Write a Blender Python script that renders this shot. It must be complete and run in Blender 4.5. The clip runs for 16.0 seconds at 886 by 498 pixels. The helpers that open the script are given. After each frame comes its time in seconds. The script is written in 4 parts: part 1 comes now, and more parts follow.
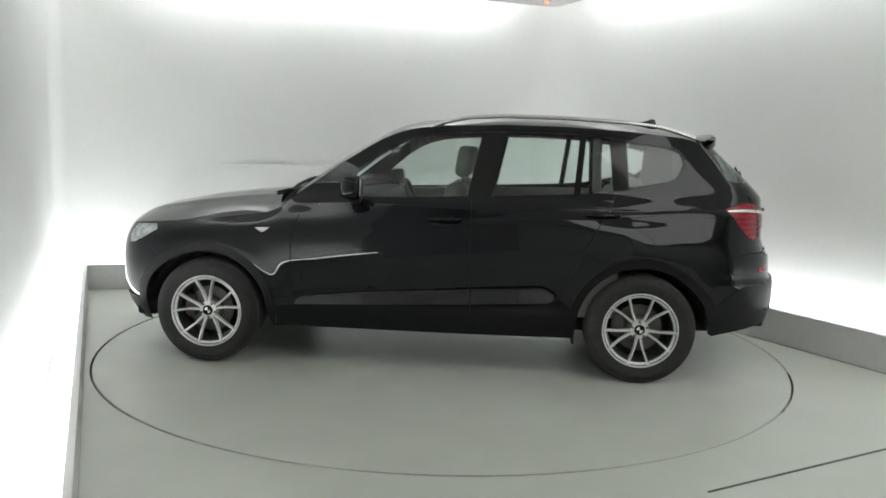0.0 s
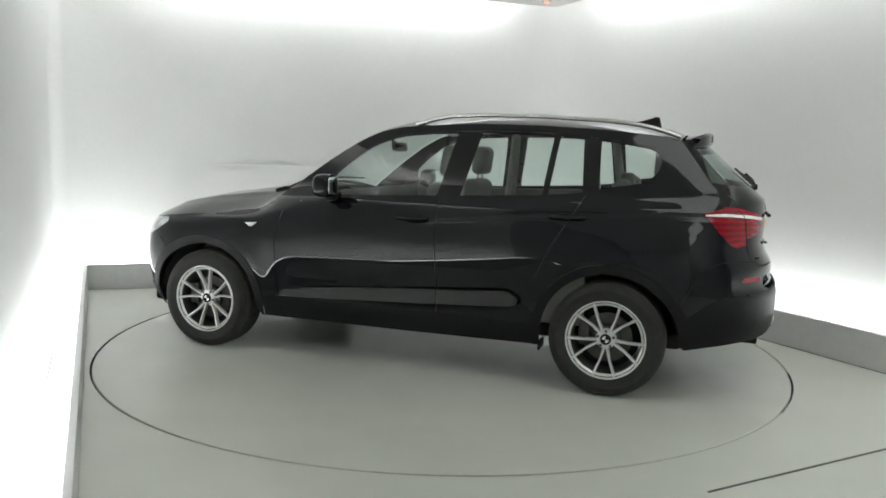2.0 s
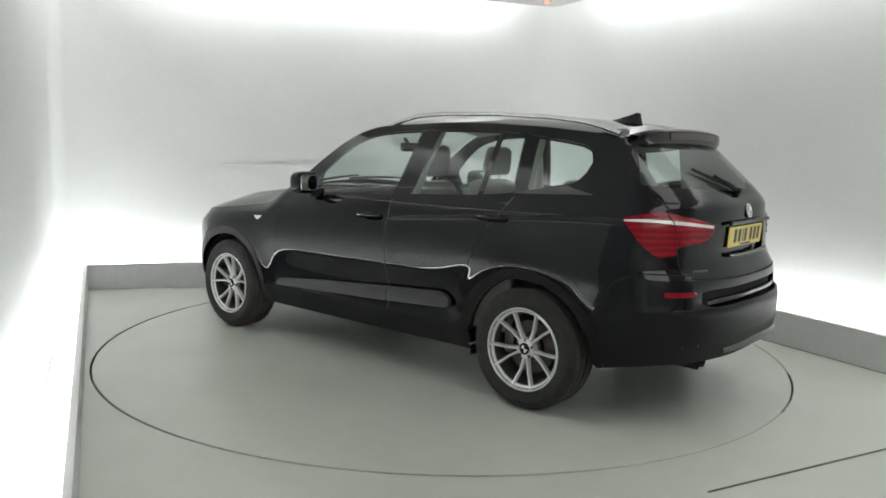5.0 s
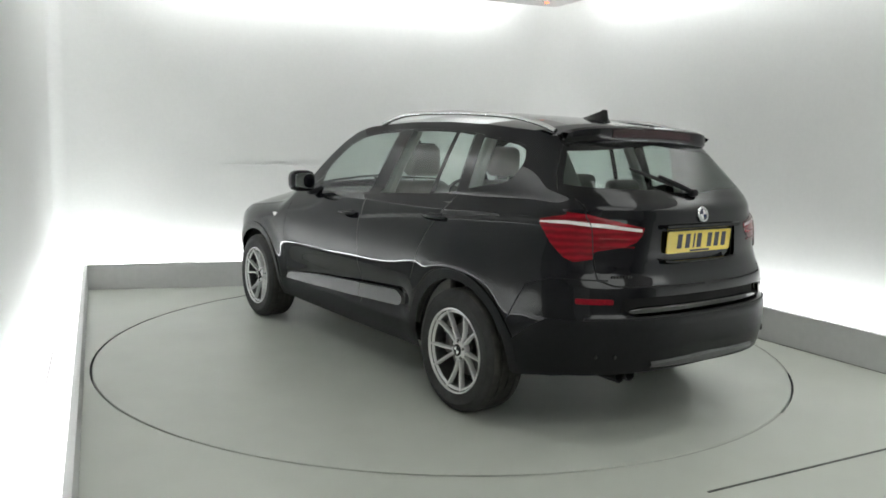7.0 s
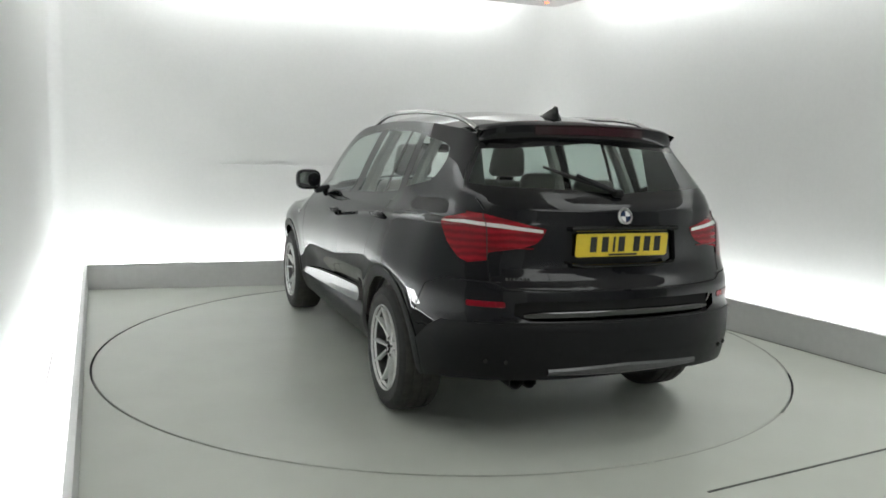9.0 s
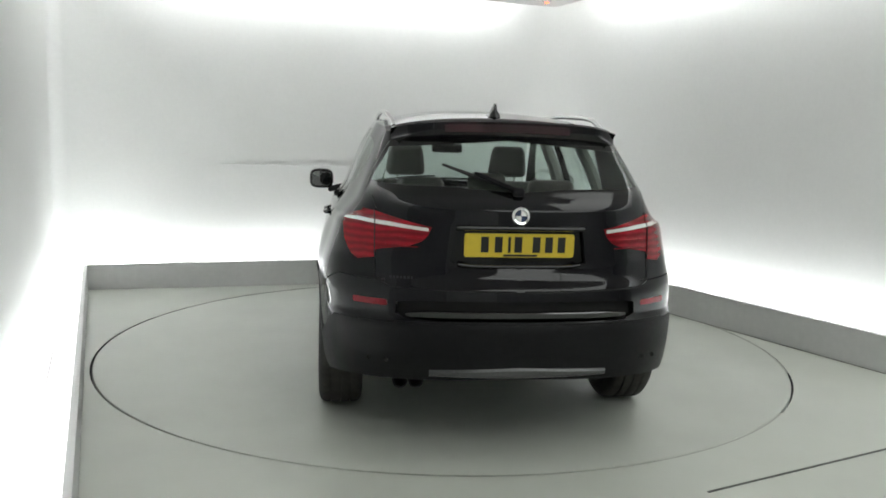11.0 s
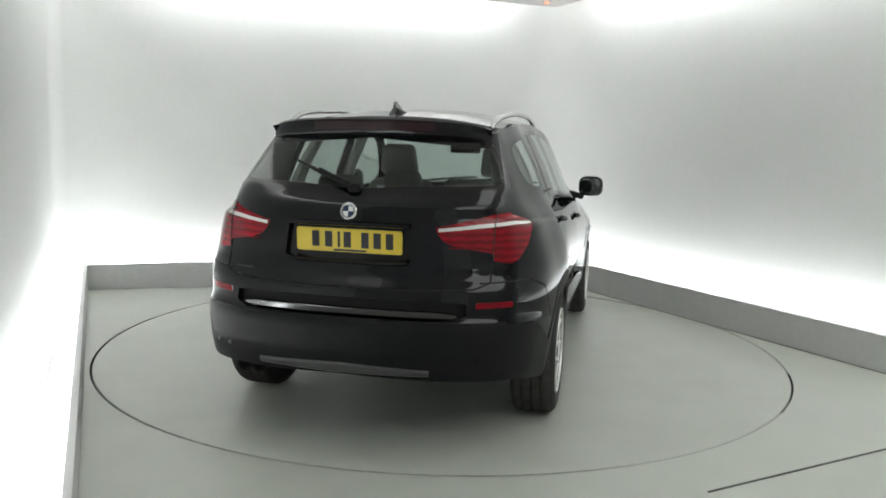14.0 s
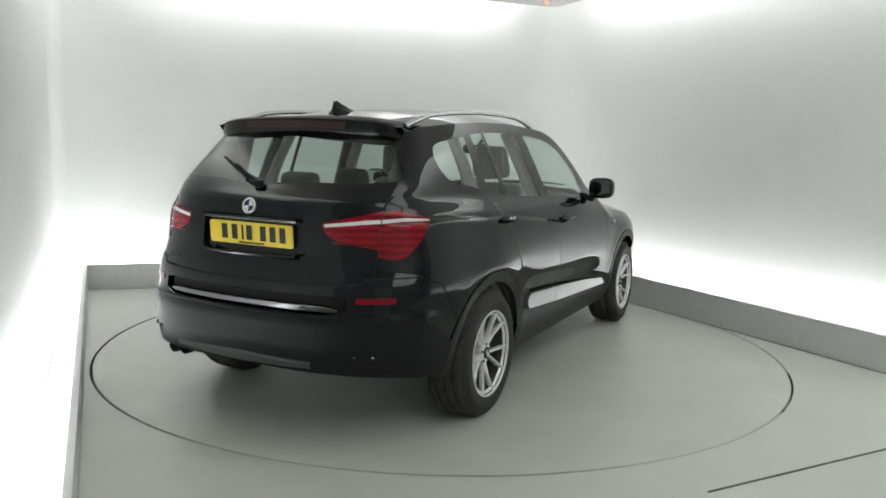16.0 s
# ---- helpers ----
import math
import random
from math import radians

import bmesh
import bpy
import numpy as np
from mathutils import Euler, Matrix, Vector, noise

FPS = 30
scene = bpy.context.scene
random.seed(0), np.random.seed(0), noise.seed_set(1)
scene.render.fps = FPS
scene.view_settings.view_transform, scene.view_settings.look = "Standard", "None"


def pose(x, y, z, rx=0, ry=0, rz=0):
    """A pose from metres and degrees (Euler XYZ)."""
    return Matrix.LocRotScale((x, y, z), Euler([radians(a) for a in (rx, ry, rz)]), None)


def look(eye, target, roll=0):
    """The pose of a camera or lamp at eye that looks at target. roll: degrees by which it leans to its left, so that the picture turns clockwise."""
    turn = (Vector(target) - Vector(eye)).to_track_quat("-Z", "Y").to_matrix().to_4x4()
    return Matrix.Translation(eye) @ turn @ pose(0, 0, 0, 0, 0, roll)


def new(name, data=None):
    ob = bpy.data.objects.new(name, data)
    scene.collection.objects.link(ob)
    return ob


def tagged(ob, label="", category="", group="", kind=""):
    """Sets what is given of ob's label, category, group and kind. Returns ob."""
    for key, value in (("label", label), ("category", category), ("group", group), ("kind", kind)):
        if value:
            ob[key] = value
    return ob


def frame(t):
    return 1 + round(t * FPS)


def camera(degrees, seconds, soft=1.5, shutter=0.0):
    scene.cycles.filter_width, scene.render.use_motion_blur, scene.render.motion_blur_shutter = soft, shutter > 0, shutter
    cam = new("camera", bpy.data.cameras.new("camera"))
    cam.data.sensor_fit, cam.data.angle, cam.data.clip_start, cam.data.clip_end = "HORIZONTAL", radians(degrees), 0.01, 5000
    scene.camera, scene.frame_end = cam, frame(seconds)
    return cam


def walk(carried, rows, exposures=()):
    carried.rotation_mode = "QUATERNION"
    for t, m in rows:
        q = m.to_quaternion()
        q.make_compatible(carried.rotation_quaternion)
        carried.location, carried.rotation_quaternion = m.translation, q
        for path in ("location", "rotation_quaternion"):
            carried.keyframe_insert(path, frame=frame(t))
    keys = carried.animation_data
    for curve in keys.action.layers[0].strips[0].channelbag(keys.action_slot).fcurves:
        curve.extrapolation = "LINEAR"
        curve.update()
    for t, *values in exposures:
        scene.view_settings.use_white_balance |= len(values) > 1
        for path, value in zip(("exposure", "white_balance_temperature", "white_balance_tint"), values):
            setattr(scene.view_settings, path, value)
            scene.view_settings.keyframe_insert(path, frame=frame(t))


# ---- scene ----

from mathutils.geometry import delaunay_2d_cdt

# ---------------------------------------------------------------- camera
EYE = (0.0, 0.0, 1.449)
cam = camera(60.0, 16.0, soft=1.7)
STAND = look(EYE, (0.0, math.cos(radians(7.46)), 1.449 - math.sin(radians(7.46))), 1.54)
walk(cam, [(0.0, STAND), (16.0, STAND)])

# ---------------------------------------------------------------- light
world = bpy.data.worlds.new("dark_outside")
world.use_nodes = True
world.node_tree.nodes["Background"].inputs[0].default_value = (0.5, 0.55, 0.6, 1)
world.node_tree.nodes["Background"].inputs[1].default_value = 0.02
scene.world = world
scene.view_settings.exposure = 0.02
PANEL = 2.0                         # ceiling lights over the entrance
STRIP_LOW, STRIP_HIGH = 14.6, 20.0   # glow of the light strips behind the kerb and over the ceiling panel


# ---------------------------------------------------------------- materials
def material(name, base, rough=0.5, metal=0.0, vary=0.0, scale=8.0, bump=0.0, bump_scale=60.0, coat=0.0, glow=None,
             rough_vary=0.0, spec=0.5, stain=0.0, stain_scale=1.3):
    m = bpy.data.materials.new(name)
    m.use_nodes = True
    nt = m.node_tree
    b = nt.nodes["Principled BSDF"]
    b.inputs["Base Color"].default_value = (*base, 1)
    b.inputs["Roughness"].default_value = rough
    b.inputs["Metallic"].default_value = metal
    b.inputs["Specular IOR Level"].default_value = spec
    b.inputs["Coat Weight"].default_value = coat
    b.inputs["Coat Roughness"].default_value = 0.02
    b.inputs["Coat IOR"].default_value = 1.45
    co = nt.nodes.new("ShaderNodeTexCoord")
    if glow:
        b.inputs["Emission Color"].default_value = (*glow[:3], 1)
        b.inputs["Emission Strength"].default_value = glow[3]
    if vary or stain:
        fine = nt.nodes.new("ShaderNodeTexNoise")
        fine.inputs["Scale"].default_value = scale
        fine.inputs["Detail"].default_value = 6
        broad = nt.nodes.new("ShaderNodeTexNoise")
        broad.inputs["Scale"].default_value = stain_scale
        broad.inputs["Detail"].default_value = 4
        nt.links.new(co.outputs["Object"], fine.inputs["Vector"])
        nt.links.new(co.outputs["Object"], broad.inputs["Vector"])
        r1 = nt.nodes.new("ShaderNodeMapRange")
        r1.inputs[1].default_value, r1.inputs[2].default_value = 0.3, 0.7
        r1.inputs[3].default_value, r1.inputs[4].default_value = 1 - vary, 1 + vary
        r2 = nt.nodes.new("ShaderNodeMapRange")
        r2.inputs[1].default_value, r2.inputs[2].default_value = 0.1, 0.9
        r2.inputs[3].default_value, r2.inputs[4].default_value = 1 - stain, 1 + stain
        nt.links.new(fine.outputs["Fac"], r1.inputs[0])
        nt.links.new(broad.outputs["Fac"], r2.inputs[0])
        mul = nt.nodes.new("ShaderNodeMath")
        mul.operation = "MULTIPLY"
        nt.links.new(r1.outputs[0], mul.inputs[0])
        nt.links.new(r2.outputs[0], mul.inputs[1])
        mix = nt.nodes.new("ShaderNodeVectorMath")
        mix.operation = "SCALE"
        mix.inputs[0].default_value = base
        nt.links.new(mul.outputs[0], mix.inputs["Scale"])
        nt.links.new(mix.outputs[0], b.inputs["Base Color"])
        if rough_vary:
            r3 = nt.nodes.new("ShaderNodeMapRange")
            r3.inputs[1].default_value, r3.inputs[2].default_value = 0.3, 0.7
            r3.inputs[3].default_value, r3.inputs[4].default_value = rough - rough_vary, rough + rough_vary
            nt.links.new(broad.outputs["Fac"], r3.inputs[0])
            nt.links.new(r3.outputs[0], b.inputs["Roughness"])
    if bump:
        n = nt.nodes.new("ShaderNodeTexNoise")
        n.inputs["Scale"].default_value = bump_scale
        n.inputs["Detail"].default_value = 5
        nt.links.new(co.outputs["Object"], n.inputs["Vector"])
        bp = nt.nodes.new("ShaderNodeBump")
        bp.inputs["Strength"].default_value = bump
        bp.inputs["Distance"].default_value = 0.01
        nt.links.new(n.outputs["Fac"], bp.inputs["Height"])
        nt.links.new(bp.outputs[0], b.inputs["Normal"])
    return m


def glass_material(name, tint, base=0.06, rough=0.0):
    m = bpy.data.materials.new(name)
    m.use_nodes = True
    nt = m.node_tree
    nt.nodes.remove(nt.nodes["Principled BSDF"])
    t = nt.nodes.new("ShaderNodeBsdfTransparent")
    t.inputs[0].default_value = (*tint, 1)
    g = nt.nodes.new("ShaderNodeBsdfGlossy")
    g.inputs["Roughness"].default_value = rough
    f = nt.nodes.new("ShaderNodeLayerWeight")
    power = nt.nodes.new("ShaderNodeMath")
    power.operation = "POWER"
    power.inputs[1].default_value = 5.0
    curve = nt.nodes.new("ShaderNodeMath")
    curve.operation = "MULTIPLY_ADD"
    curve.inputs[1].default_value, curve.inputs[2].default_value = 0.88, base
    mix = nt.nodes.new("ShaderNodeMixShader")
    nt.links.new(f.outputs["Facing"], power.inputs[0])
    nt.links.new(power.outputs[0], curve.inputs[0])
    nt.links.new(curve.outputs[0], mix.inputs[0])
    nt.links.new(t.outputs[0], mix.inputs[1])
    nt.links.new(g.outputs[0], mix.inputs[2])
    nt.links.new(mix.outputs[0], nt.nodes["Material Output"].inputs[0])
    return m


M_WALL = material("white_wall_paint", (0.80, 0.81, 0.80), 0.55, vary=0.012, scale=30, bump=0.05, bump_scale=180, stain=0.02)
M_CEIL = material("ceiling_paint", (0.76, 0.74, 0.73), 0.6, vary=0.02, scale=20, bump=0.04, bump_scale=150)
M_FLOOR = material("grey_floor_paint", (0.562, 0.585, 0.53), 0.36, vary=0.035, scale=2.0, bump=0.035, bump_scale=220)
M_DISC = material("grey_turntable_paint", (0.55, 0.572, 0.52), 0.36, vary=0.045, scale=2.3, bump=0.035, bump_scale=220)
M_KERB = material("grey_kerb_paint", (0.65, 0.65, 0.645), 0.45, vary=0.03, scale=18, bump=0.05, bump_scale=140, stain=0.04)
M_TROUGH = material("white_trough", (0.8, 0.8, 0.8), 0.5, vary=0.02)
M_GAP = material("dark_joint", (0.02, 0.02, 0.02), 0.8, vary=0.2)
M_SEAM = material("worn_joint_filler", (0.10, 0.105, 0.095), 0.7, vary=0.35, scale=25)
M_DUST = material("packed_dust", (0.42, 0.435, 0.395), 0.8, vary=0.08, scale=9, bump=0.1, bump_scale=90)
M_DIRT = material("kerb_dirt", (0.24, 0.24, 0.22), 0.8, vary=0.5, scale=7, bump=0.2, bump_scale=90)
M_DARK = material("grey_front_wall", (0.45, 0.452, 0.45), 0.7, vary=0.1, stain=0.1)
M_LOW = material("low_light_strip", (0.9, 0.9, 0.9), 0.4, glow=(0.975, 1.0, 1.0, STRIP_LOW))
M_HIGH = material("high_light_strip", (0.9, 0.9, 0.9), 0.4, glow=(0.965, 1.0, 0.995, STRIP_HIGH))
M_PANEL = material("ceiling_light_diffuser", (0.9, 0.9, 0.9), 0.4, glow=(0.965, 1.0, 0.965, PANEL))
M_RED_LED = material("red_indicator", (0.8, 0.1, 0.05), 0.3, glow=(1.0, 0.2, 0.08, 3.0))

M_PAINT = material("black_car_paint", (0.0045, 0.0045, 0.0065), 0.3, coat=1.0, vary=0.1, scale=400, spec=0.0)
M_GLOSS = material("gloss_black_trim", (0.005, 0.005, 0.005), 0.12, vary=0.1, spec=0.4)
M_PLASTIC = material("grained_black_plastic", (0.0085, 0.0085, 0.0095), 0.40, bump=0.12, bump_scale=500, vary=0.12, scale=40, spec=0.2)
M_LINER = material("black_underbody", (0.008, 0.008, 0.008), 0.85, vary=0.2)
M_RUBBER = material("tyre_rubber", (0.021, 0.0205, 0.020), 0.72, bump=0.15, bump_scale=260, vary=0.2, scale=30, stain=0.2, stain_scale=6)
M_TREAD = material("dusty_tread_rubber", (0.045, 0.0425, 0.0385), 0.85, bump=0.2, bump_scale=200, vary=0.3, scale=25, stain=0.3, stain_scale=5)
M_ALLOY = material("silver_alloy", (0.82, 0.82, 0.81), 0.27, 0.45, vary=0.05, scale=30, bump=0.02, bump_scale=300)
# barrel metal coloured dark to stand in for the shade inside the rim
M_BARREL = material("shade_darkened_barrel_metal", (0.09, 0.09, 0.088), 0.5, 0.5, vary=0.2, scale=30)
M_DISC_BRAKE = material("brake_steel", (0.10, 0.095, 0.09), 0.45, 0.7, vary=0.15, scale=20)
M_CHROME = material("chrome", (0.85, 0.85, 0.85), 0.08, 1.0, vary=0.02)
M_RAIL = material("satin_aluminium", (0.72, 0.73, 0.73), 0.26, 0.95, vary=0.04, scale=40)
M_INSERT = material("glossy_dark_insert", (0.012, 0.012, 0.0125), 0.25, coat=0.9, vary=0.2, scale=70, spec=0.3, bump=0.03, bump_scale=90)
M_SKID = material("satin_dark_skid", (0.10, 0.10, 0.103), 0.3, 0.5, vary=0.1, scale=60)
M_TRIM = material("satin_grey_trim", (0.10, 0.10, 0.103), 0.12, 1.0, vary=0.06, scale=40)
M_REFLECT = material("red_reflector", (0.22, 0.004, 0.012), 0.2, coat=0.2, spec=0.25, vary=0.2, scale=60)


def lamp_material():
    """Red lens over horizontal light guides: bands of bright and deep red, broken by a coarse moulding."""
    m = material("red_lamp_lens", (0.2, 0.003, 0.007), 0.15, coat=0.25, bump=0.05, bump_scale=60, spec=0.3)
    nt = m.node_tree
    co = nt.nodes.new("ShaderNodeTexCoord")
    band_node = nt.nodes.new("ShaderNodeTexWave")
    band_node.bands_direction = "Z"
    band_node.inputs["Scale"].default_value = 9.5
    band_node.inputs["Distortion"].default_value = 2.2
    band_node.inputs["Detail Scale"].default_value = 1.5
    coarse = nt.nodes.new("ShaderNodeTexNoise")
    coarse.inputs["Scale"].default_value = 11.0
    coarse.inputs["Detail"].default_value = 3
    add = nt.nodes.new("ShaderNodeMath")
    add.operation = "MULTIPLY"
    ramp = nt.nodes.new("ShaderNodeValToRGB")
    ramp.color_ramp.elements[0].position, ramp.color_ramp.elements[1].position = 0.0, 0.55
    ramp.color_ramp.elements[0].color = (0.17, 0.0026, 0.008, 1)
    ramp.color_ramp.elements[1].color = (0.34, 0.0055, 0.016, 1)
    nt.links.new(co.outputs["Object"], band_node.inputs["Vector"])
    nt.links.new(co.outputs["Object"], coarse.inputs["Vector"])
    nt.links.new(band_node.outputs["Fac"], add.inputs[0])
    nt.links.new(coarse.outputs["Fac"], add.inputs[1])
    nt.links.new(add.outputs[0], ramp.inputs[0])
    nt.links.new(ramp.outputs[0], nt.nodes["Principled BSDF"].inputs["Base Color"])
    return m


M_LAMP_RED = lamp_material()
M_LAMP_DARK = material("dark_red_lamp_lens", (0.028, 0.0015, 0.005), 0.12, coat=0.4, vary=0.1, scale=20)
M_LAMP_WHITE = material("clear_lamp_strip", (0.82, 0.78, 0.77), 0.12, coat=1.0, vary=0.04, scale=40)
M_HEAD = material("headlamp_lens", (0.55, 0.58, 0.59), 0.1, 0.5, coat=1.0, vary=0.45, scale=22)
M_PLATE = material("yellow_plate", (0.80, 0.60, 0.045), 0.3, vary=0.03, scale=30, coat=0.4)
M_INK = material("plate_ink", (0.012, 0.012, 0.012), 0.4, vary=0.1)
M_BLUE = material("badge_blue", (0.015, 0.03, 0.085), 0.15, coat=0.8, vary=0.05)
M_WHITE = material("badge_white", (0.8, 0.8, 0.8), 0.15, coat=0.8, vary=0.02)
M_SEAT = material("grey_leather", (0.20, 0.195, 0.178), 0.45, bump=0.2, bump_scale=120, vary=0.15, scale=15)
M_LINING = material("grey_headlining", (0.42, 0.425, 0.395), 0.85, vary=0.06, bump=0.05, bump_scale=300)
M_DASH = material("soft_dash_plastic", (0.025, 0.025, 0.026), 0.6, bump=0.1, bump_scale=200, vary=0.1)
M_CARD = material("grey_door_trim", (0.17, 0.168, 0.155), 0.6, bump=0.1, bump_scale=200, vary=0.1)
M_TAG = material("white_tag", (0.75, 0.75, 0.73), 0.6, vary=0.03)
M_GLASS = glass_material("car_glass", (0.80, 0.87, 0.84), 0.08)
M_GLASS_REAR = glass_material("rear_glass", (0.62, 0.70, 0.665))
M_MIRROR = material("mirror_glass", (0.8, 0.82, 0.82), 0.02, 1.0, vary=0.01)


# ---------------------------------------------------------------- mesh tools
def link_mesh(name, verts, faces, mat, parent=None, label="", normals=None, smooth=True):
    me = bpy.data.meshes.new(name)
    me.from_pydata([tuple(v) for v in verts], [], [tuple(f) for f in faces])
    me.materials.append(mat)
    for p in me.polygons:
        p.use_smooth = smooth
    me.update()
    if normals is not None:
        me.normals_split_custom_set_from_vertices([tuple(n) for n in normals])
    ob = new(name, me)
    if parent is not None:
        ob.parent = parent
    return tagged(ob, label=label)


def part(name, bm, mat, parent=None, label="", smooth=True, m=None):
    me = bpy.data.meshes.new(name)
    bmesh.ops.recalc_face_normals(bm, faces=bm.faces)
    if m is not None:
        bm.transform(m)
    bm.to_mesh(me)
    bm.free()
    me.materials.append(mat)
    for p in me.polygons:
        p.use_smooth = smooth
    if smooth:
        me.set_sharp_from_angle(angle=radians(38))
    ob = new(name, me)
    if parent is not None:
        ob.parent = parent
    return tagged(ob, label=label)


def prism(poly, z0, z1, bevel=0.0):
    """An upright block over a plan polygon."""
    bm = bmesh.new()
    low = [bm.verts.new((x, y, z0)) for x, y in poly]
    top = [bm.verts.new((x, y, z1)) for x, y in poly]
    bm.faces.new(low[::-1])
    bm.faces.new(top)
    n = len(poly)
    for i in range(n):
        bm.faces.new((low[i], low[(i + 1) % n], top[(i + 1) % n], top[i]))
    if bevel:
        bmesh.ops.bevel(bm, geom=bm.edges[:], offset=bevel, segments=2, profile=0.5, affect="EDGES")
    return bm


def box(sx, sy, sz, bevel=0.0, segments=2, m=None):
    bm = bmesh.new()
    bmesh.ops.create_cube(bm, size=1.0)
    bmesh.ops.scale(bm, vec=(sx, sy, sz), verts=bm.verts)
    if bevel:
        bmesh.ops.bevel(bm, geom=bm.edges[:], offset=bevel, segments=segments, profile=0.5, affect="EDGES")
    if m is not None:
        bm.transform(m)
    return bm


def lathe(profile, n=48, axis="Y", closed=False):
    """profile: (radius, along) pairs, turned about the axis."""
    bm = bmesh.new()
    rings = []
    for r, a in profile:
        ring = []
        for i in range(n):
            c, s = math.cos(2 * math.pi * i / n), math.sin(2 * math.pi * i / n)
            ring.append(bm.verts.new((r * c, a, r * s) if axis == "Y" else (r * c, r * s, a)))
        rings.append(ring)
    if closed:
        rings.append(rings[0])
    for p, q in zip(rings, rings[1:]):
        for i in range(n):
            j = (i + 1) % n
            bm.faces.new((p[i], p[j], q[j], q[i]))
    if not closed:
        for ring in (rings[0], rings[-1]):
            if profile[0][0] > 1e-4:
                bm.faces.new(ring)
    return bm


def tube(points, radius, n=8):
    bm = bmesh.new()
    rings = []
    pts = [Vector(p) for p in points]
    for i, p in enumerate(pts):
        d = (pts[min(i + 1, len(pts) - 1)] - pts[max(i - 1, 0)]).normalized()
        side = d.cross(Vector((0, 0, 1)))
        side = side.normalized() if side.length > 1e-3 else Vector((1, 0, 0))
        up = side.cross(d)
        r = radius[i] if isinstance(radius, (list, tuple)) else radius
        rings.append([bm.verts.new(p + side * r * math.cos(2 * math.pi * k / n) + up * r * math.sin(2 * math.pi * k / n)) for k in range(n)])
    for p, q in zip(rings, rings[1:]):
        for k in range(n):
            bm.faces.new((p[k], p[(k + 1) % n], q[(k + 1) % n], q[k]))
    bm.faces.new(rings[0])
    bm.faces.new(rings[-1][::-1])
    return bm


# ---------------------------------------------------------------- the booth
def v2(x, y):
    return Vector((x, y))


CENTRE, RADIUS = v2(0.013, 5.702), 2.433
K_BL, K_BR = v2(-3.43, 7.31), v2(1.167, 8.70)      # the kerb's far corners
D_L, D_R = v2(0.413, -0.911).normalized(), v2(0.465, -0.885).normalized()
D_B = (K_BR - K_BL).normalized()
F_L, F_R = K_BL + D_L * 9.0, K_BR + D_R * 9.4      # near ends, behind the camera
N_L, N_R, N_B = v2(D_L.y, -D_L.x), v2(-D_R.y, D_R.x), v2(-D_B.y, D_B.x)   # outward
for n_, p_ in ((N_L, K_BL), (N_R, K_BR), (N_B, K_BR)):
    if n_.dot(p_ - CENTRE) < 0:
        n_.negate()


def cross2(p, d, q, e):
    den = d.x * e.y - d.y * e.x
    s = ((q.x - p.x) * e.y - (q.y - p.y) * e.x) / den
    return p + d * s


def offset_line(w):
    """The kerb line pushed out by w: near left, far left, far right, near right."""
    bl = cross2(K_BL + N_L * w, D_L, K_BL + N_B * w, D_B)
    br = cross2(K_BR + N_R * w, D_R, K_BR + N_B * w, D_B)
    return [F_L + N_L * w, bl, br, F_R + N_R * w]


def lit_line(w):
    """The same, only as far as the white booth goes."""
    o = offset_line(w)
    return [K_BL + D_L * 5.7 + N_L * w, o[1], o[2], K_BR + D_R * 7.6 + N_R * w]


KERB_H, LEDGE, CEIL = 0.245, 0.29, 3.02
KERB_T = 0.035
FILLED = ((-65.1, -37.0), (-15.0, 38.0))           # degrees round the turntable where dust hides the gap


def band(w0, w1, i):
    a, b = lit_line(w0), lit_line(w1)
    return [a[i], a[i + 1], b[i + 1], b[i]]


def short_band(w0, w1, i):
    """The band cut back from the far corners."""
    a, b, c, d = band(w0, w1, i)
    along = (b - a).normalized()
    s0, s1 = ((0.0, 0.35), (0.45, 0.48), (0.48, 0.0))[i]
    return [a + along * s0, b - along * s1, c - along * s1, d + along * s0]


def ceiling_light(p, along, across, half):
    e = new("ceiling_light")
    e.location = (p.x, p.y, CEIL)
    tagged(e, "flat white ceiling light panel over the booth entrance", "ceiling light", group="entrance ceiling lights")
    def quad(l, w):
        return [along * l + across * w, along * -l + across * w, along * -l - across * w, along * l - across * w]
    part("frame", prism(quad(0.62, half), -0.02, -0.001, 0.004), M_WHITE, e, smooth=False)
    part("diffuser", prism(quad(0.61, half - 0.01), -0.026, -0.018), M_PANEL, e, smooth=False)


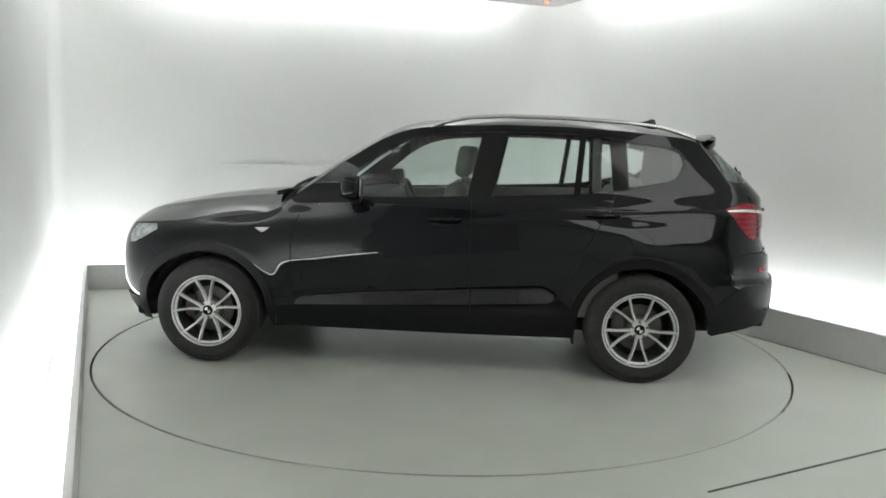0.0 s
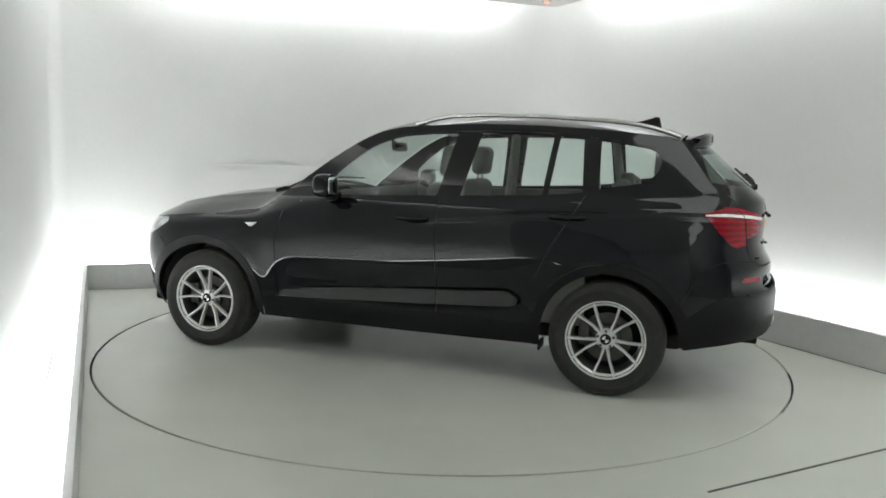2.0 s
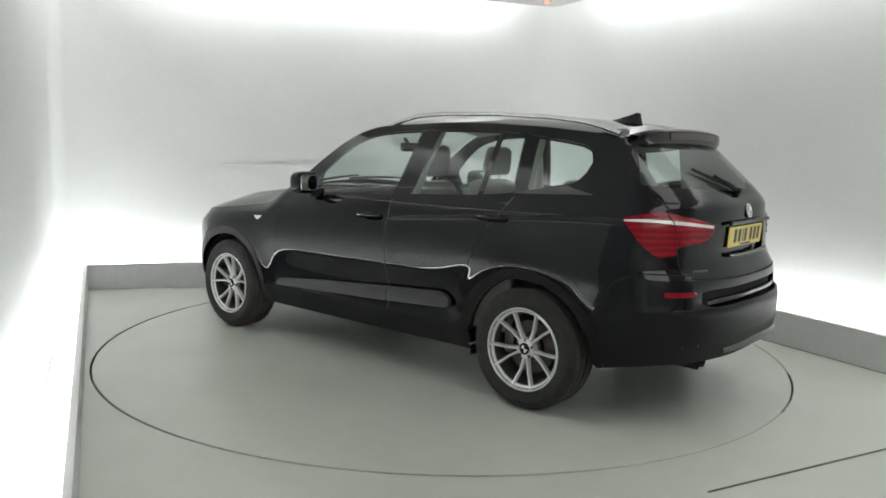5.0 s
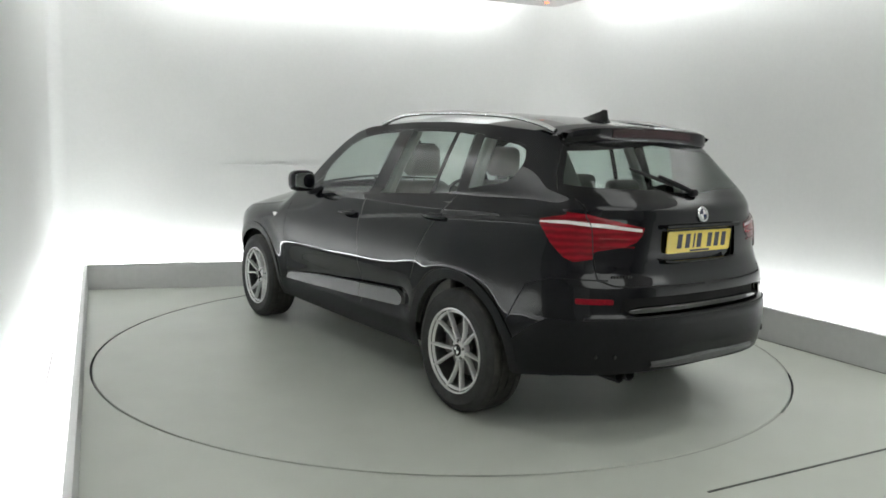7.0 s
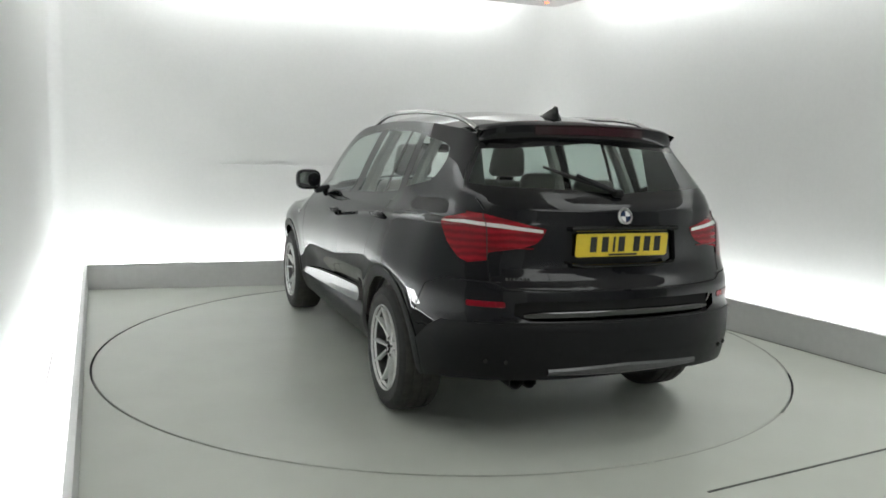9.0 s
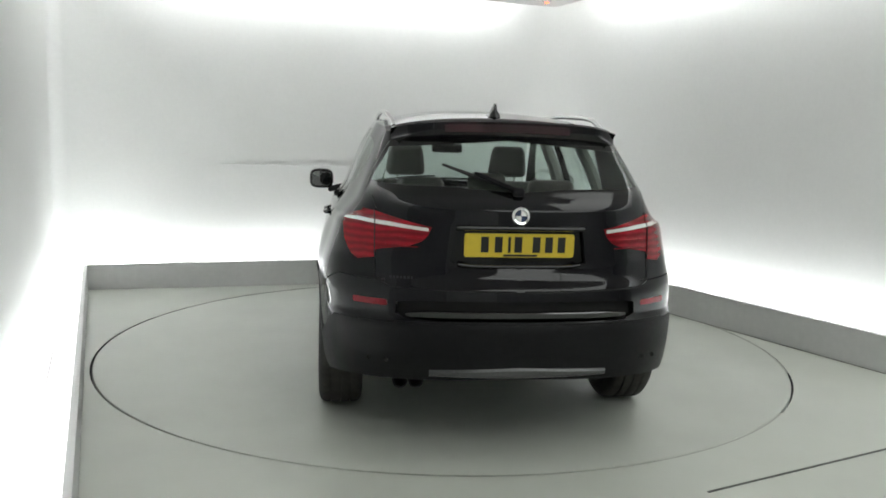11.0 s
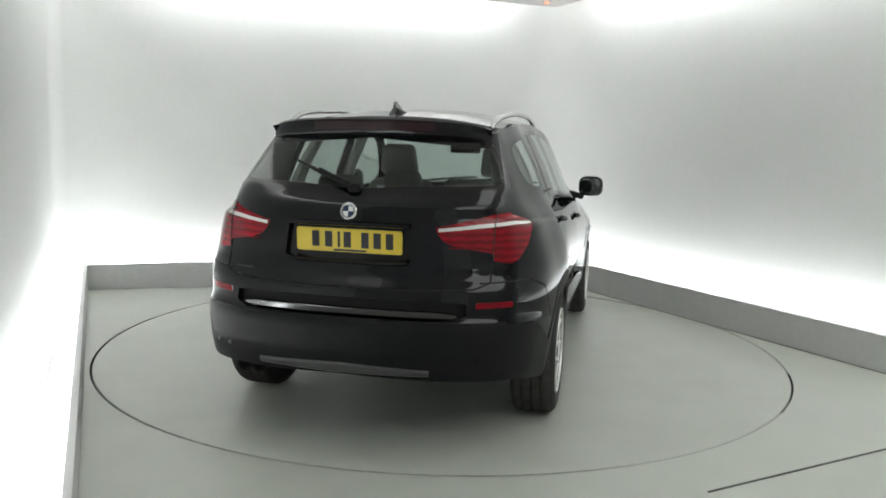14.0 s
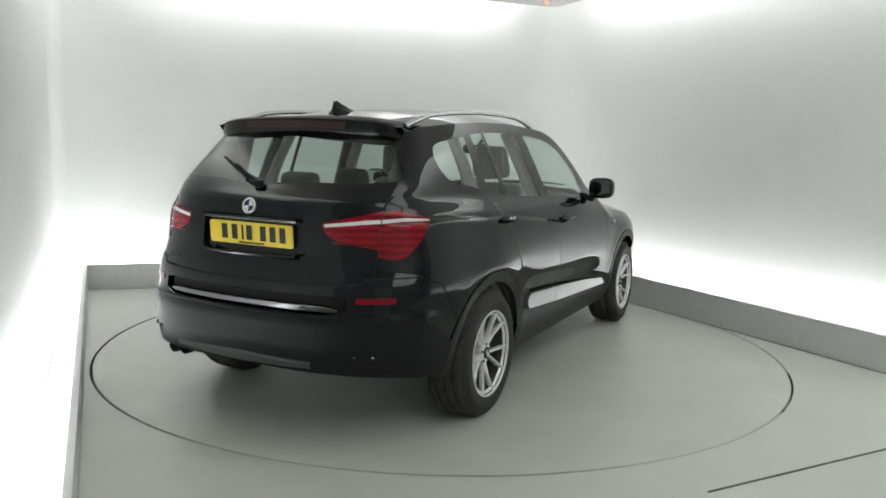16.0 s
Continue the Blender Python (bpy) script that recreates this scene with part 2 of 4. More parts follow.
def booth():
    names = ("left", "back", "right")
    for i, nm in enumerate(names):
        w = part("wall_" + nm, prism(band(LEDGE, LEDGE + 0.14, i), -0.02, 3.42), M_WALL, smooth=False)
        tagged(w, "plain white painted booth wall washed by light strips", "wall", kind="structure")
        k = part("kerb_" + nm, prism(band(0.0, KERB_T, i), 0.0, KERB_H, 0.003), M_KERB, smooth=False)
        for v in k.data.vertices:          # the kerb gains height towards the far corner
            if v.co.z > 0.1:
                v.co.z += 0.028 * max(0.0, 1 - (v2(v.co.x, v.co.y) - K_BR).length / 4.6)
        tagged(k, "low grey painted kerb along the booth floor", "kerb", kind="structure")
        tr = part("trough_" + nm, prism(band(KERB_T, LEDGE, i), 0.0, 0.15), M_TROUGH, smooth=False)
        tagged(tr, "white light trough between kerb and wall", "trough", kind="structure")
        st = part("light_strip", prism(band(KERB_T + 0.03, KERB_T + 0.085, i), 0.204, 0.237, 0.004), M_LOW, smooth=False)
        part("bracket", prism(band(KERB_T + 0.04, KERB_T + 0.075, i), 0.151, 0.2035), M_WHITE, st, "white mounting bar", smooth=False)
        tagged(st, "glowing white strip light lying behind the kerb", "strip light", group="booth strip lights")
        up = part("light_strip", prism(short_band(-0.03, 0.03, i), CEIL + 0.125, CEIL + 0.16, 0.004), M_HIGH, smooth=False)
        tagged(up, "glowing white strip light above the ceiling panel edge", "strip light", group="booth strip lights")
    # rounded far corners of the wall
    w = offset_line(LEDGE)
    for nm, c, d0, d1, r in (("corner_right", w[2], -D_B, D_R, 0.75), ("corner_left", w[1], D_B, D_L, 0.12)):
        half = math.acos(max(-1, min(1, d0.dot(d1)))) / 2
        cut_back = r / math.tan(half)
        mid = c + (d0 + d1).normalized() * (r / math.sin(half))
        a0 = math.atan2(*(c + d0 * cut_back - mid).yx)
        a1 = math.atan2(*(c + d1 * cut_back - mid).yx)
        a1 = a0 + (a1 - a0 + math.pi) % (2 * math.pi) - math.pi
        pts = [mid + v2(math.cos(a0 + (a1 - a0) * k / 20), math.sin(a0 + (a1 - a0) * k / 20)) * r for k in range(21)]
        ob = part("wall_" + nm, prism(pts + [c], 0.151, 3.419), M_WALL)
        tagged(ob, "rounded white inner corner of the booth wall", "wall", kind="structure")
    across = (D_L + D_R).normalized()
    along = v2(-across.y, across.x)
    for k, w, half in ((0.60, 3.10, 0.80), (-0.64, 5.30, 1.15), (0.61, 5.30, 1.15)):
        ceiling_light(CENTRE + across * w + along * k, along, across, half)
    o = offset_line(0.0)
    c = part("ceiling", prism([(p.x, p.y) for p in o], CEIL, CEIL + 0.12), M_CEIL, smooth=False)
    tagged(c, "plain pale grey dropped ceiling panel", "ceiling", kind="structure")
    o = offset_line(LEDGE + 0.14)
    c = part("ceiling_upper", prism([(p.x, p.y) for p in o], 3.42, 3.5), M_CEIL, smooth=False)
    tagged(c, "plain pale slab above the dropped ceiling", "ceiling", kind="structure")
    near, lit = offset_line(LEDGE), lit_line(LEDGE)
    for nm, a, b, n in (("wall_entrance_left", near[0], lit[0], N_L), ("wall_entrance_right", near[3], lit[3], N_R)):
        e = part(nm, prism([a, b, b + n * 0.14, a + n * 0.14], -0.02, 3.419), M_DARK, smooth=False)
        tagged(e, "plain grey wall beside the booth entrance", "wall", kind="structure")
    a, b = o[0], o[3]
    back = (D_L + D_R).normalized() * 0.15
    c = a + (b - a) * 0.27
    f = part("wall_front", prism([c, b, b + back, c + back], -0.02, 3.5), M_DARK, smooth=False)
    tagged(f, "plain grey wall closing the booth", "wall", kind="structure")
    f = part("wall_front_pier", prism([a, c, c + back, a + back], -0.02, 3.5), M_WALL, smooth=False)
    tagged(f, "plain white wall beside the booth entrance", "wall", kind="structure")
    # floor with a round hole for the turntable
    n = 128
    bm = bmesh.new()
    rim = [bm.verts.new((CENTRE.x + (RADIUS + 0.008) * math.cos(2 * math.pi * i / n), CENTRE.y + (RADIUS + 0.008) * math.sin(2 * math.pi * i / n), 0)) for i in range(n)]
    low = [bm.verts.new((v.co.x, v.co.y, -0.03)) for v in rim]
    outer = [bm.verts.new((CENTRE.x + 7.5 * math.cos(2 * math.pi * i / n), CENTRE.y + 7.5 * math.sin(2 * math.pi * i / n), 0)) for i in range(n)]
    for i in range(n):
        j = (i + 1) % n
        bm.faces.new((rim[i], rim[j], outer[j], outer[i]))
        bm.faces.new((low[i], low[j], rim[j], rim[i]))
    bm.faces.new(low)
    fl = part("floor", bm, M_FLOOR, smooth=False)
    fl.data.materials.append(M_GAP)
    for p in fl.data.polygons:
        if p.center.z < -0.001:
            p.material_index = 1
    tagged(fl, "smooth grey-green painted concrete floor", "floor", kind="structure")
    # straight joint across the floor in front of the turntable
    d = v2(1.063, 0.543).normalized()
    p, q = v2(1.206, 3.184) - d * 3.0, v2(2.269, 3.727) + d * 2.0
    p, q = v2(1.206, 3.184) - d * 0.03, cross2(q, d, F_R, D_R)
    s = v2(-d.y, d.x) * 0.006
    j = part("trim", prism([p - s, q - s, q + s, p + s], -0.01, 0.003), M_SEAM, smooth=False)
    tagged(j, "worn dark joint across the floor paint", "floor joint", kind="structure")
    # dust that fills stretches of the turntable's gap
    for a0, a1 in FILLED:
        ts = np.radians(np.linspace(a0, a1, 40))
        bm = bmesh.new()
        rows = [[bm.verts.new((CENTRE.x + r * math.cos(t), CENTRE.y + r * math.sin(t), z)) for r, z in ((RADIUS - 0.005, -0.025), (RADIUS - 0.005, -0.0012), (RADIUS + 0.007, -0.0012), (RADIUS + 0.007, -0.025))] for t in ts]
        for a, b in zip(rows, rows[1:]):
            for i in range(3):
                bm.faces.new((a[i], a[i + 1], b[i + 1], b[i]))
        j = part("trim", bm, M_DUST, smooth=False)
        tagged(j, "grey dust packed into the turntable's gap", "joint dust", kind="structure")
    # dirt along the foot of the right kerb
    a, b = K_BR + D_R * 0.15, K_BR + D_R * 7.4
    j = part("trim", prism([a, b, b - N_R * 0.011, a - N_R * 0.011], -0.005, 0.004), M_DIRT, smooth=False)
    tagged(j, "thin line of dirt at the kerb foot", "dirt line", kind="structure")
    # seam along the left light trough
    a, b = K_BL + D_L * 0.76 + N_L * 0.158, K_BL + D_L * 3.67 + N_L * 0.17
    s = N_L * 0.0022
    j = part("trim", prism([a - s, b - s, b + s, a + s], 0.15, 0.154), M_GAP, smooth=False)
    tagged(j, "thin grey seam in the white light trough", "seam", kind="structure")
    # small indicator under the ceiling's far corner
    pos = K_BR - N_B * 0.32 - N_R * 0.28
    det = new("ceiling_detector")
    det.location = (pos.x, pos.y, CEIL)
    tagged(det, "small white ceiling detector with a red light", "detector")
    part("base", lathe([(0.05, -0.001), (0.05, -0.012), (0.035, -0.03), (0.012, -0.034)], 20, "Z"), M_WHITE, det)
    part("indicator", lathe([(0.022, -0.030), (0.022, -0.040), (0.012, -0.048), (0.0005, -0.05)], 16, "Z"), M_RED_LED, det, "glowing red light")
    # shallow batten on the back wall
    c0 = cross2(v2(0, 0), v2(-0.2917, 1), K_BL + N_B * LEDGE, D_B)
    c1 = c0 + D_B * 1.5
    e = N_B * -0.013
    bt = part("trim", prism([c0, c1, c1 + e, c0 + e], 1.222, 1.236, 0.003), M_WALL, smooth=False)
    tagged(bt, "narrow white batten on the back wall", "batten", kind="structure")


booth()


# ---------------------------------------------------------------- turntable
def turntable():
    t = new("turntable")
    t.location = (CENTRE.x, CENTRE.y, 0)
    tagged(t, "round grey painted turntable flush with the floor", "turntable")
    part("rim_band", lathe([(RADIUS - 0.012, -0.029), (RADIUS - 0.006, -0.028), (RADIUS - 0.006, -0.0015), (RADIUS - 0.0075, 0.0), (RADIUS - 0.012, 0.0)], 160, "Z", True), M_DISC, t)
    part("disc", lathe([(RADIUS - 0.013, -0.028), (RADIUS - 0.013, 0.0), (1.8, 0.0), (1.2, 0.0), (0.6, 0.0), (0.2, 0.0), (0.0005, 0.0)], 160, "Z"), M_DISC, t)
    return t


table = turntable()


# ---------------------------------------------------------------- the car's outer skin
# Car space: x forward from the rear axle, y to the car's left, z up from the ground.
# The skin is one sheet over (u, z): u is x along the flank and runs on round the rear and front corners to the middle.
XC, XF = -0.25, 2.90            # where the rear and front corners begin
U_R, U_F = -1.45, 4.05          # the middle of the rear and of the nose


def table_of(rows, soft=0.0):
    """A curve through the rows, its corners rounded over about soft metres."""
    a = np.array(rows, float)
    if not soft:
        return lambda v: np.interp(v, a[:, 0], a[:, 1])
    step = 0.002
    xs = np.arange(a[0, 0] - 4 * soft, a[-1, 0] + 4 * soft, step)
    k = np.arange(-int(3 * soft / step), int(3 * soft / step) + 1) * step
    w = np.exp(-(k / soft) ** 2 / 2)
    lead = np.interp(np.concatenate([xs[0] + k[k < 0], xs, xs[-1] + k[k > 0]]), a[:, 0], a[:, 1])
    ys = np.convolve(lead, w / w.sum(), "valid")
    return lambda v: np.interp(v, xs, ys)


def corner_table(ratio, n):
    ph = np.linspace(0, math.pi / 2, 4000)
    a, b = np.sin(ph) ** (2 / n), np.cos(ph) ** (2 / n)
    s = np.concatenate([[0], np.cumsum(np.hypot(np.diff(a) * ratio, np.diff(b)))])
    s /= s[-1]
    return s, a, b


REAR_T, NOSE_T = corner_table(0.75, 2.75), corner_table(0.78, 2.85)
GLASS_T = corner_table(0.6, 3.5)      # the tail is squarer in plan at the height of the rear glass

rear_x = table_of([(0.2, -0.885), (0.30, -0.91), (0.40, -0.948), (0.50, -0.967), (0.62, -0.967), (0.655, -0.957), (0.68, -0.937), (0.80, -0.927),
                   (0.86, -0.889), (0.92, -0.869), (1.05, -0.872), (1.172, -0.866), (1.196, -0.848), (1.232, -0.806), (1.26, -0.778), (1.50, -0.515), (1.56, -0.46)], 0.008)
nose_x = table_of([(0.2, 3.44), (0.26, 3.52), (0.36, 3.58), (0.5, 3.615), (0.65, 3.62), (0.75, 3.605), (0.85, 3.57), (0.9, 3.54), (1.2, 3.3)], 0.02)
flank_y = table_of([(0.2, 0.825), (0.26, 0.85), (0.32, 0.882), (0.40, 0.902), (0.50, 0.912), (0.62, 0.921), (0.72, 0.927), (0.82, 0.930), (0.90, 0.929),
                    (0.97, 0.921), (1.03, 0.907), (1.10, 0.887), (1.16, 0.880), (1.8, 0.880)], 0.035)
top_rough = table_of([(-1.6, 1.53), (-0.45, 1.532), (-0.25, 1.556), (0.1, 1.590), (0.5, 1.611), (0.9, 1.615), (1.2, 1.602), (1.45, 1.586), (1.6, 1.548), (1.75, 1.474),
                      (1.95, 1.343), (2.15, 1.192), (2.27, 1.105), (2.33, 1.045), (2.42, 1.005), (2.7, 0.968), (3.05, 0.932), (3.3, 0.903), (3.55, 0.885), (4.1, 0.87)], 0.03)
crease_z = table_of([(-0.7, 1.112), (-0.45, 1.104), (0.5, 1.054), (1.13, 0.990), (1.56, 0.93), (2.38, 0.845), (2.6, 0.83)], 0.12)


def top_z(u):
    return top_rough(u)


def smooth(a, b, v):
    t = np.clip((v - a) / (b - a), 0, 1)
    return t * t * (3 - 2 * t)


def tuck(x, z):
    """How far the doors draw in above the sill."""
    return 0.034 * smooth(0.42, 0.62, x) * smooth(2.32, 1.85, x) * smooth(0.71, 0.55, z) * smooth(0.40, 0.49, z)


def half_width(x, z):
    y = flank_y(z)
    zt = top_z(x)
    s = np.clip((z - 1.10) / np.maximum(np.where(x > 1.2, 1.602, zt) - 1.10, 0.05), 0, 1.1)
    y = y - np.where(x < 2.4, 0.040 * smooth(1.07, 1.22, z) + (0.217 - 0.022 * smooth(0.6, -0.1, x)) * (0.76 * s + 0.24 * s * s), 0)
    y = y - 0.075 * smooth(1.5, 2.5, x) * smooth(0.92, 1.15, z)                      # cabin narrows to the front
    y = y - 0.07 * smooth(2.1, 2.6, x) * np.clip((z - (zt - 0.13)) / 0.13, 0, 1) ** 2    # rounded wing tops
    y = y - 0.012 * smooth(2.75, 3.3, x) * smooth(0.3, 0.9, z)
    for wx, k in ((0.0, 0.007), (2.81, 0.010)):
        r = np.hypot(x - wx, z - 0.345)
        y = y + k * np.exp(-((r - 0.47) / 0.07) ** 2) * smooth(0.2, 0.4, z)
    sharp = smooth(1.5, 0.9, x)
    y = y + (0.0045 + 0.0035 * sharp) * np.tanh((crease_z(x) - z) / (0.034 - 0.023 * sharp)) * smooth(2.65, 2.3, x) - 0.004 * sharp * np.exp(-((z - crease_z(x) - 0.014) / 0.010) ** 2)
    y = y - (0.018 + 0.026 * smooth(0.75, 1.0, z)) * smooth(0.12, -0.42, x)           # tail draws in
    y = y + 0.010 * smooth(0.84, 0.60, z) * smooth(-0.15, -0.42, x)                   # flatter flank behind the wheel
    haunch = np.exp(-(x / 0.40) ** 2)                                                 # swelling over the rear wheels
    y = y + haunch * (0.014 * np.exp(-((z - 0.83) / 0.10) ** 2) - 0.014 * np.exp(-((z - 1.06) / 0.07) ** 2))
    return y - tuck(x, z)


def skin(u, z):
    u, z = np.asarray(u, float), np.asarray(z, float)
    wr, wf = np.clip((XC - u) / (XC - U_R), 0, 1), np.clip((u - XF) / (U_F - XF), 0, 1)
    h = smooth(1.12, 1.26, z)
    ar = np.interp(wr, REAR_T[0], REAR_T[1]) * (1 - h) + np.interp(wr, GLASS_T[0], GLASS_T[1]) * h
    br = np.interp(wr, REAR_T[0], REAR_T[2]) * (1 - h) + np.interp(wr, GLASS_T[0], GLASS_T[2]) * h
    af, bf = np.interp(wf, NOSE_T[0], NOSE_T[1]), np.interp(wf, NOSE_T[0], NOSE_T[2])
    x = np.where(u < XC, XC + (rear_x(z) - XC) * ar, np.where(u > XF, XF + (nose_x(z) - XF) * af, u))
    y = half_width(x, z) * np.where(u < XC, br, np.where(u > XF, bf, 1.0))
    return np.stack([x, y, z + 0 * x], -1)


def skin_normal(u, z):
    e = 0.004
    du = skin(u + e, z) - skin(u - e, z)
    du2 = skin(np.maximum(u, U_R + 0.001) + e, z) - skin(np.maximum(u, U_R + 0.001) - 0.0009, z)
    du = np.where((u < U_R + 0.01)[:, None], du2, du)
    dz = skin(u, z + e) - skin(u, z - e)
    n = np.cross(dz, du)
    n /= np.linalg.norm(n, axis=1, keepdims=True) + 1e-12
    return n


def rear_u(y, z):
    """u of the rear's point y to the left of the middle at height z."""
    w = np.linspace(0, 1, 600)
    p = skin(XC + (U_R - XC) * w, np.full(600, z))
    return float(np.interp(-y, -p[:, 1], XC + (U_R - XC) * w))


def rr(*pts):
    """A polygon given by (y, z) on the rear."""
    return [(rear_u(y, z), z) for y, z in pts]


def thin(points, w=0.0028):
    """A narrow gap along a line, as a polygon."""
    p = [Vector(q) for q in points]
    left, right = [], []
    for i, q in enumerate(p):
        d = (p[min(i + 1, len(p) - 1)] - p[max(i - 1, 0)]).normalized()
        n = Vector((-d.y, d.x)) * w
        left.append(tuple(q + n))
        right.append(tuple(q - n))
    return left + right[::-1]


def arc(cx, cz, r, a0, a1, n=24):
    return [(cx + r * math.cos(radians(a0 + (a1 - a0) * i / n)), cz + r * math.sin(radians(a0 + (a1 - a0) * i / n))) for i in range(n + 1)]


def round_poly(pts, r=0.03, n=3):
    """Rounds a polygon's corners."""
    out = []
    m = len(pts)
    for i in range(m):
        p, a, b = Vector(pts[i]), Vector(pts[i - 1]), Vector(pts[(i + 1) % m])
        da, db = a - p, b - p
        ra, rb = min(r, da.length * 0.4), min(r, db.length * 0.4)
        s, e = p + da.normalized() * ra, p + db.normalized() * rb
        for k in range(n + 1):
            t = k / n
            out.append(tuple(s * (1 - t) ** 2 + p * 2 * t * (1 - t) + e * t * t))
    return out


def inside(px, pz, poly):
    q = np.array(poly)
    x0, z0 = q[:, 0], q[:, 1]
    x1, z1 = np.roll(x0, -1), np.roll(z0, -1)
    hit = ((z0[None] > pz[:, None]) != (z1[None] > pz[:, None])) & (
        px[:, None] < (x1 - x0)[None] * (pz[:, None] - z0[None]) / np.where(z1 == z0, 1e-9, z1 - z0)[None] + x0[None])
    return hit.sum(1) % 2 == 1


def grown(poly, d):
    """A polygon pushed out by d."""
    q = [Vector(p) for p in poly]
    area = sum(q[i].x * q[(i + 1) % len(q)].y - q[(i + 1) % len(q)].x * q[i].y for i in range(len(q)))
    out = []
    for i, p in enumerate(q):
        t = (q[(i + 1) % len(q)] - q[i - 1])
        n = Vector((t.y, -t.x)).normalized() * (d if area > 0 else -d)
        out.append(tuple(p + n))
    return out


# outlines on the skin
bottom_line = [(U_R, 0.395), (-1.2, 0.39), (-0.95, 0.385), (-0.7, 0.372), (-0.55, 0.35), (-0.43, 0.325), (-0.402, 0.345)]
bottom_line += arc(0.0, 0.345, 0.402, 180, 0, 30)[1:] + [(0.41, 0.265), (1.3, 0.258), (2.38, 0.262), (2.408, 0.345)]
bottom_line += arc(2.81, 0.345, 0.402, 180, 0, 30)[1:] + [(3.235, 0.255), (3.4, 0.235), (3.7, 0.23), (U_F, 0.23)]
top_line = [(u, float(top_z(u))) for u in np.linspace(U_F, U_R, 150)]
DOMAIN = bottom_line + top_line

DLO_TOP = [(1.905, 1.225), (1.835, 1.30), (1.72, 1.395), (1.61, 1.468), (1.50, 1.512), (1.39, 1.538), (1.22, 1.554), (1.04, 1.562), (0.86, 1.567), (0.69, 1.568), (0.5, 1.565), (0.33, 1.556),
           (0.09, 1.53), (-0.05, 1.512), (-0.17, 1.492), (-0.235, 1.465), (-0.262, 1.40), (-0.24, 1.335), (-0.20, 1.285), (-0.15, 1.262)]
DLO_BOT = [(0.0, 1.238), (0.12, 1.212), (0.25, 1.188), (0.44, 1.170), (0.95, 1.145), (1.12, 1.138), (1.6, 1.118), (1.98, 1.108), (2.02, 1.118), (1.97, 1.165)]
DLO = DLO_TOP + DLO_BOT


def cut(poly, xa, xb):
    """The slice of a window band between two slanted lines ((x low, x high) at z 1.1 and 1.6)."""
    def clip(pts, line, keep):
        out = []
        f = lambda p: (p[0] - (line[0] + (line[1] - line[0]) * (p[1] - 1.1) / 0.5)) * keep
        for i in range(len(pts)):
            a, b = pts[i - 1], pts[i]
            fa, fb = f(a), f(b)
            if (fa < 0) != (fb < 0):
                t = fa / (fa - fb)
                out.append((a[0] + (b[0] - a[0]) * t, a[1] + (b[1] - a[1]) * t))
            if fb >= 0:
                out.append(b)
        return out
    return clip(clip(poly, xa, 1), xb, -1)


DLO_IN = grown(DLO, -0.014)
P_FRONT = round_poly(cut(DLO_IN, (1.128, 1.03), (1.86, 1.86)), 0.01, 2)
P_SAIL = cut(DLO_IN, (1.885, 1.885), (3, 3))
P_REAR = cut(DLO_IN, (0.452, 0.402), (0.975, 0.865))
P_VENT = cut(DLO_IN, (0.19, 0.225), (0.412, 0.362))
P_QUARTER = round_poly(cut(DLO_IN, (-1, -1), (0.092, 0.118)), 0.012, 2)
PILLAR_B = cut(DLO, (0.985, 0.875), (1.118, 1.02))
PILLAR_C = cut(DLO, (0.102, 0.128), (0.18, 0.215))

ARCH_R = arc(0.0, 0.345, 0.40, -30, 210, 40) + arc(0.0, 0.345, 0.458, 210, -30, 40)
ARCH_F = arc(2.81, 0.345, 0.40, -30, 210, 40) + arc(2.81, 0.345, 0.458, 210, -30, 40)
ROCKER = [(0.40, 0.20), (2.44, 0.20), (2.44, 0.392), (2.20, 0.416), (1.80, 0.430), (1.18, 0.458), (0.57, 0.500), (0.50, 0.52), (0.40, 0.44)]
INSERT = round_poly([(2.235, 0.418), (2.19, 0.468), (1.75, 0.512), (1.18, 0.552), (0.62, 0.588), (0.535, 0.545), (0.56, 0.497), (1.18, 0.457), (1.8, 0.43)], 0.03)

TAIL = [(-0.50, 1.118), (-0.62, 1.146)] + rr((0.72, 1.158), (0.66, 1.150), (0.55, 1.120), (0.41, 1.088), (0.425, 1.052), (0.455, 1.020), (0.52, 0.996), (0.64, 0.978), (0.662, 0.972), (0.670, 0.936), (0.745, 0.922)) + [
    (-0.675, 0.945), (-0.60, 1.01), (-0.55, 1.07)]
TAIL_STRIP = [(-0.515, 1.102), (-0.515, 1.109)] + rr((0.74, 1.116), (0.60, 1.105), (0.425, 1.083), (0.425, 1.068), (0.60, 1.087), (0.74, 1.101))
WIN_REAR = rr((0.002, 1.225), (0.30, 1.226), (0.55, 1.230), (0.68, 1.240), (0.704, 1.262), (0.672, 1.34), (0.605, 1.455), (0.572, 1.500), (0.45, 1.506), (0.002, 1.512))
WIN_REAR[0], WIN_REAR[-1] = (U_R - 0.01, 1.225), (U_R - 0.01, 1.512)
WIN_PANE = grown(WIN_REAR, -0.046)
WIN_PANE[0], WIN_PANE[-1] = (U_R - 0.01, 1.250), (U_R - 0.01, 1.496)
RECESS = rr((0.0, 0.912), (0.27, 0.912), (0.325, 0.93), (0.30, 1.085), (0.0, 1.088))
RECESS[0], RECESS[-1] = (U_R - 0.01, 0.912), (U_R - 0.01, 1.088)
SLOT = rr((0.0, 0.662), (0.51, 0.666), (0.575, 0.692), (0.57, 0.745), (0.50, 0.755), (0.0, 0.755))
SLOT[0], SLOT[-1] = (U_R - 0.01, 0.662), (U_R - 0.01, 0.755)
REFLECTOR = round_poly(rr((0.61, 0.724), (0.61, 0.752), (0.765, 0.754), (0.765, 0.726)), 0.008, 2)
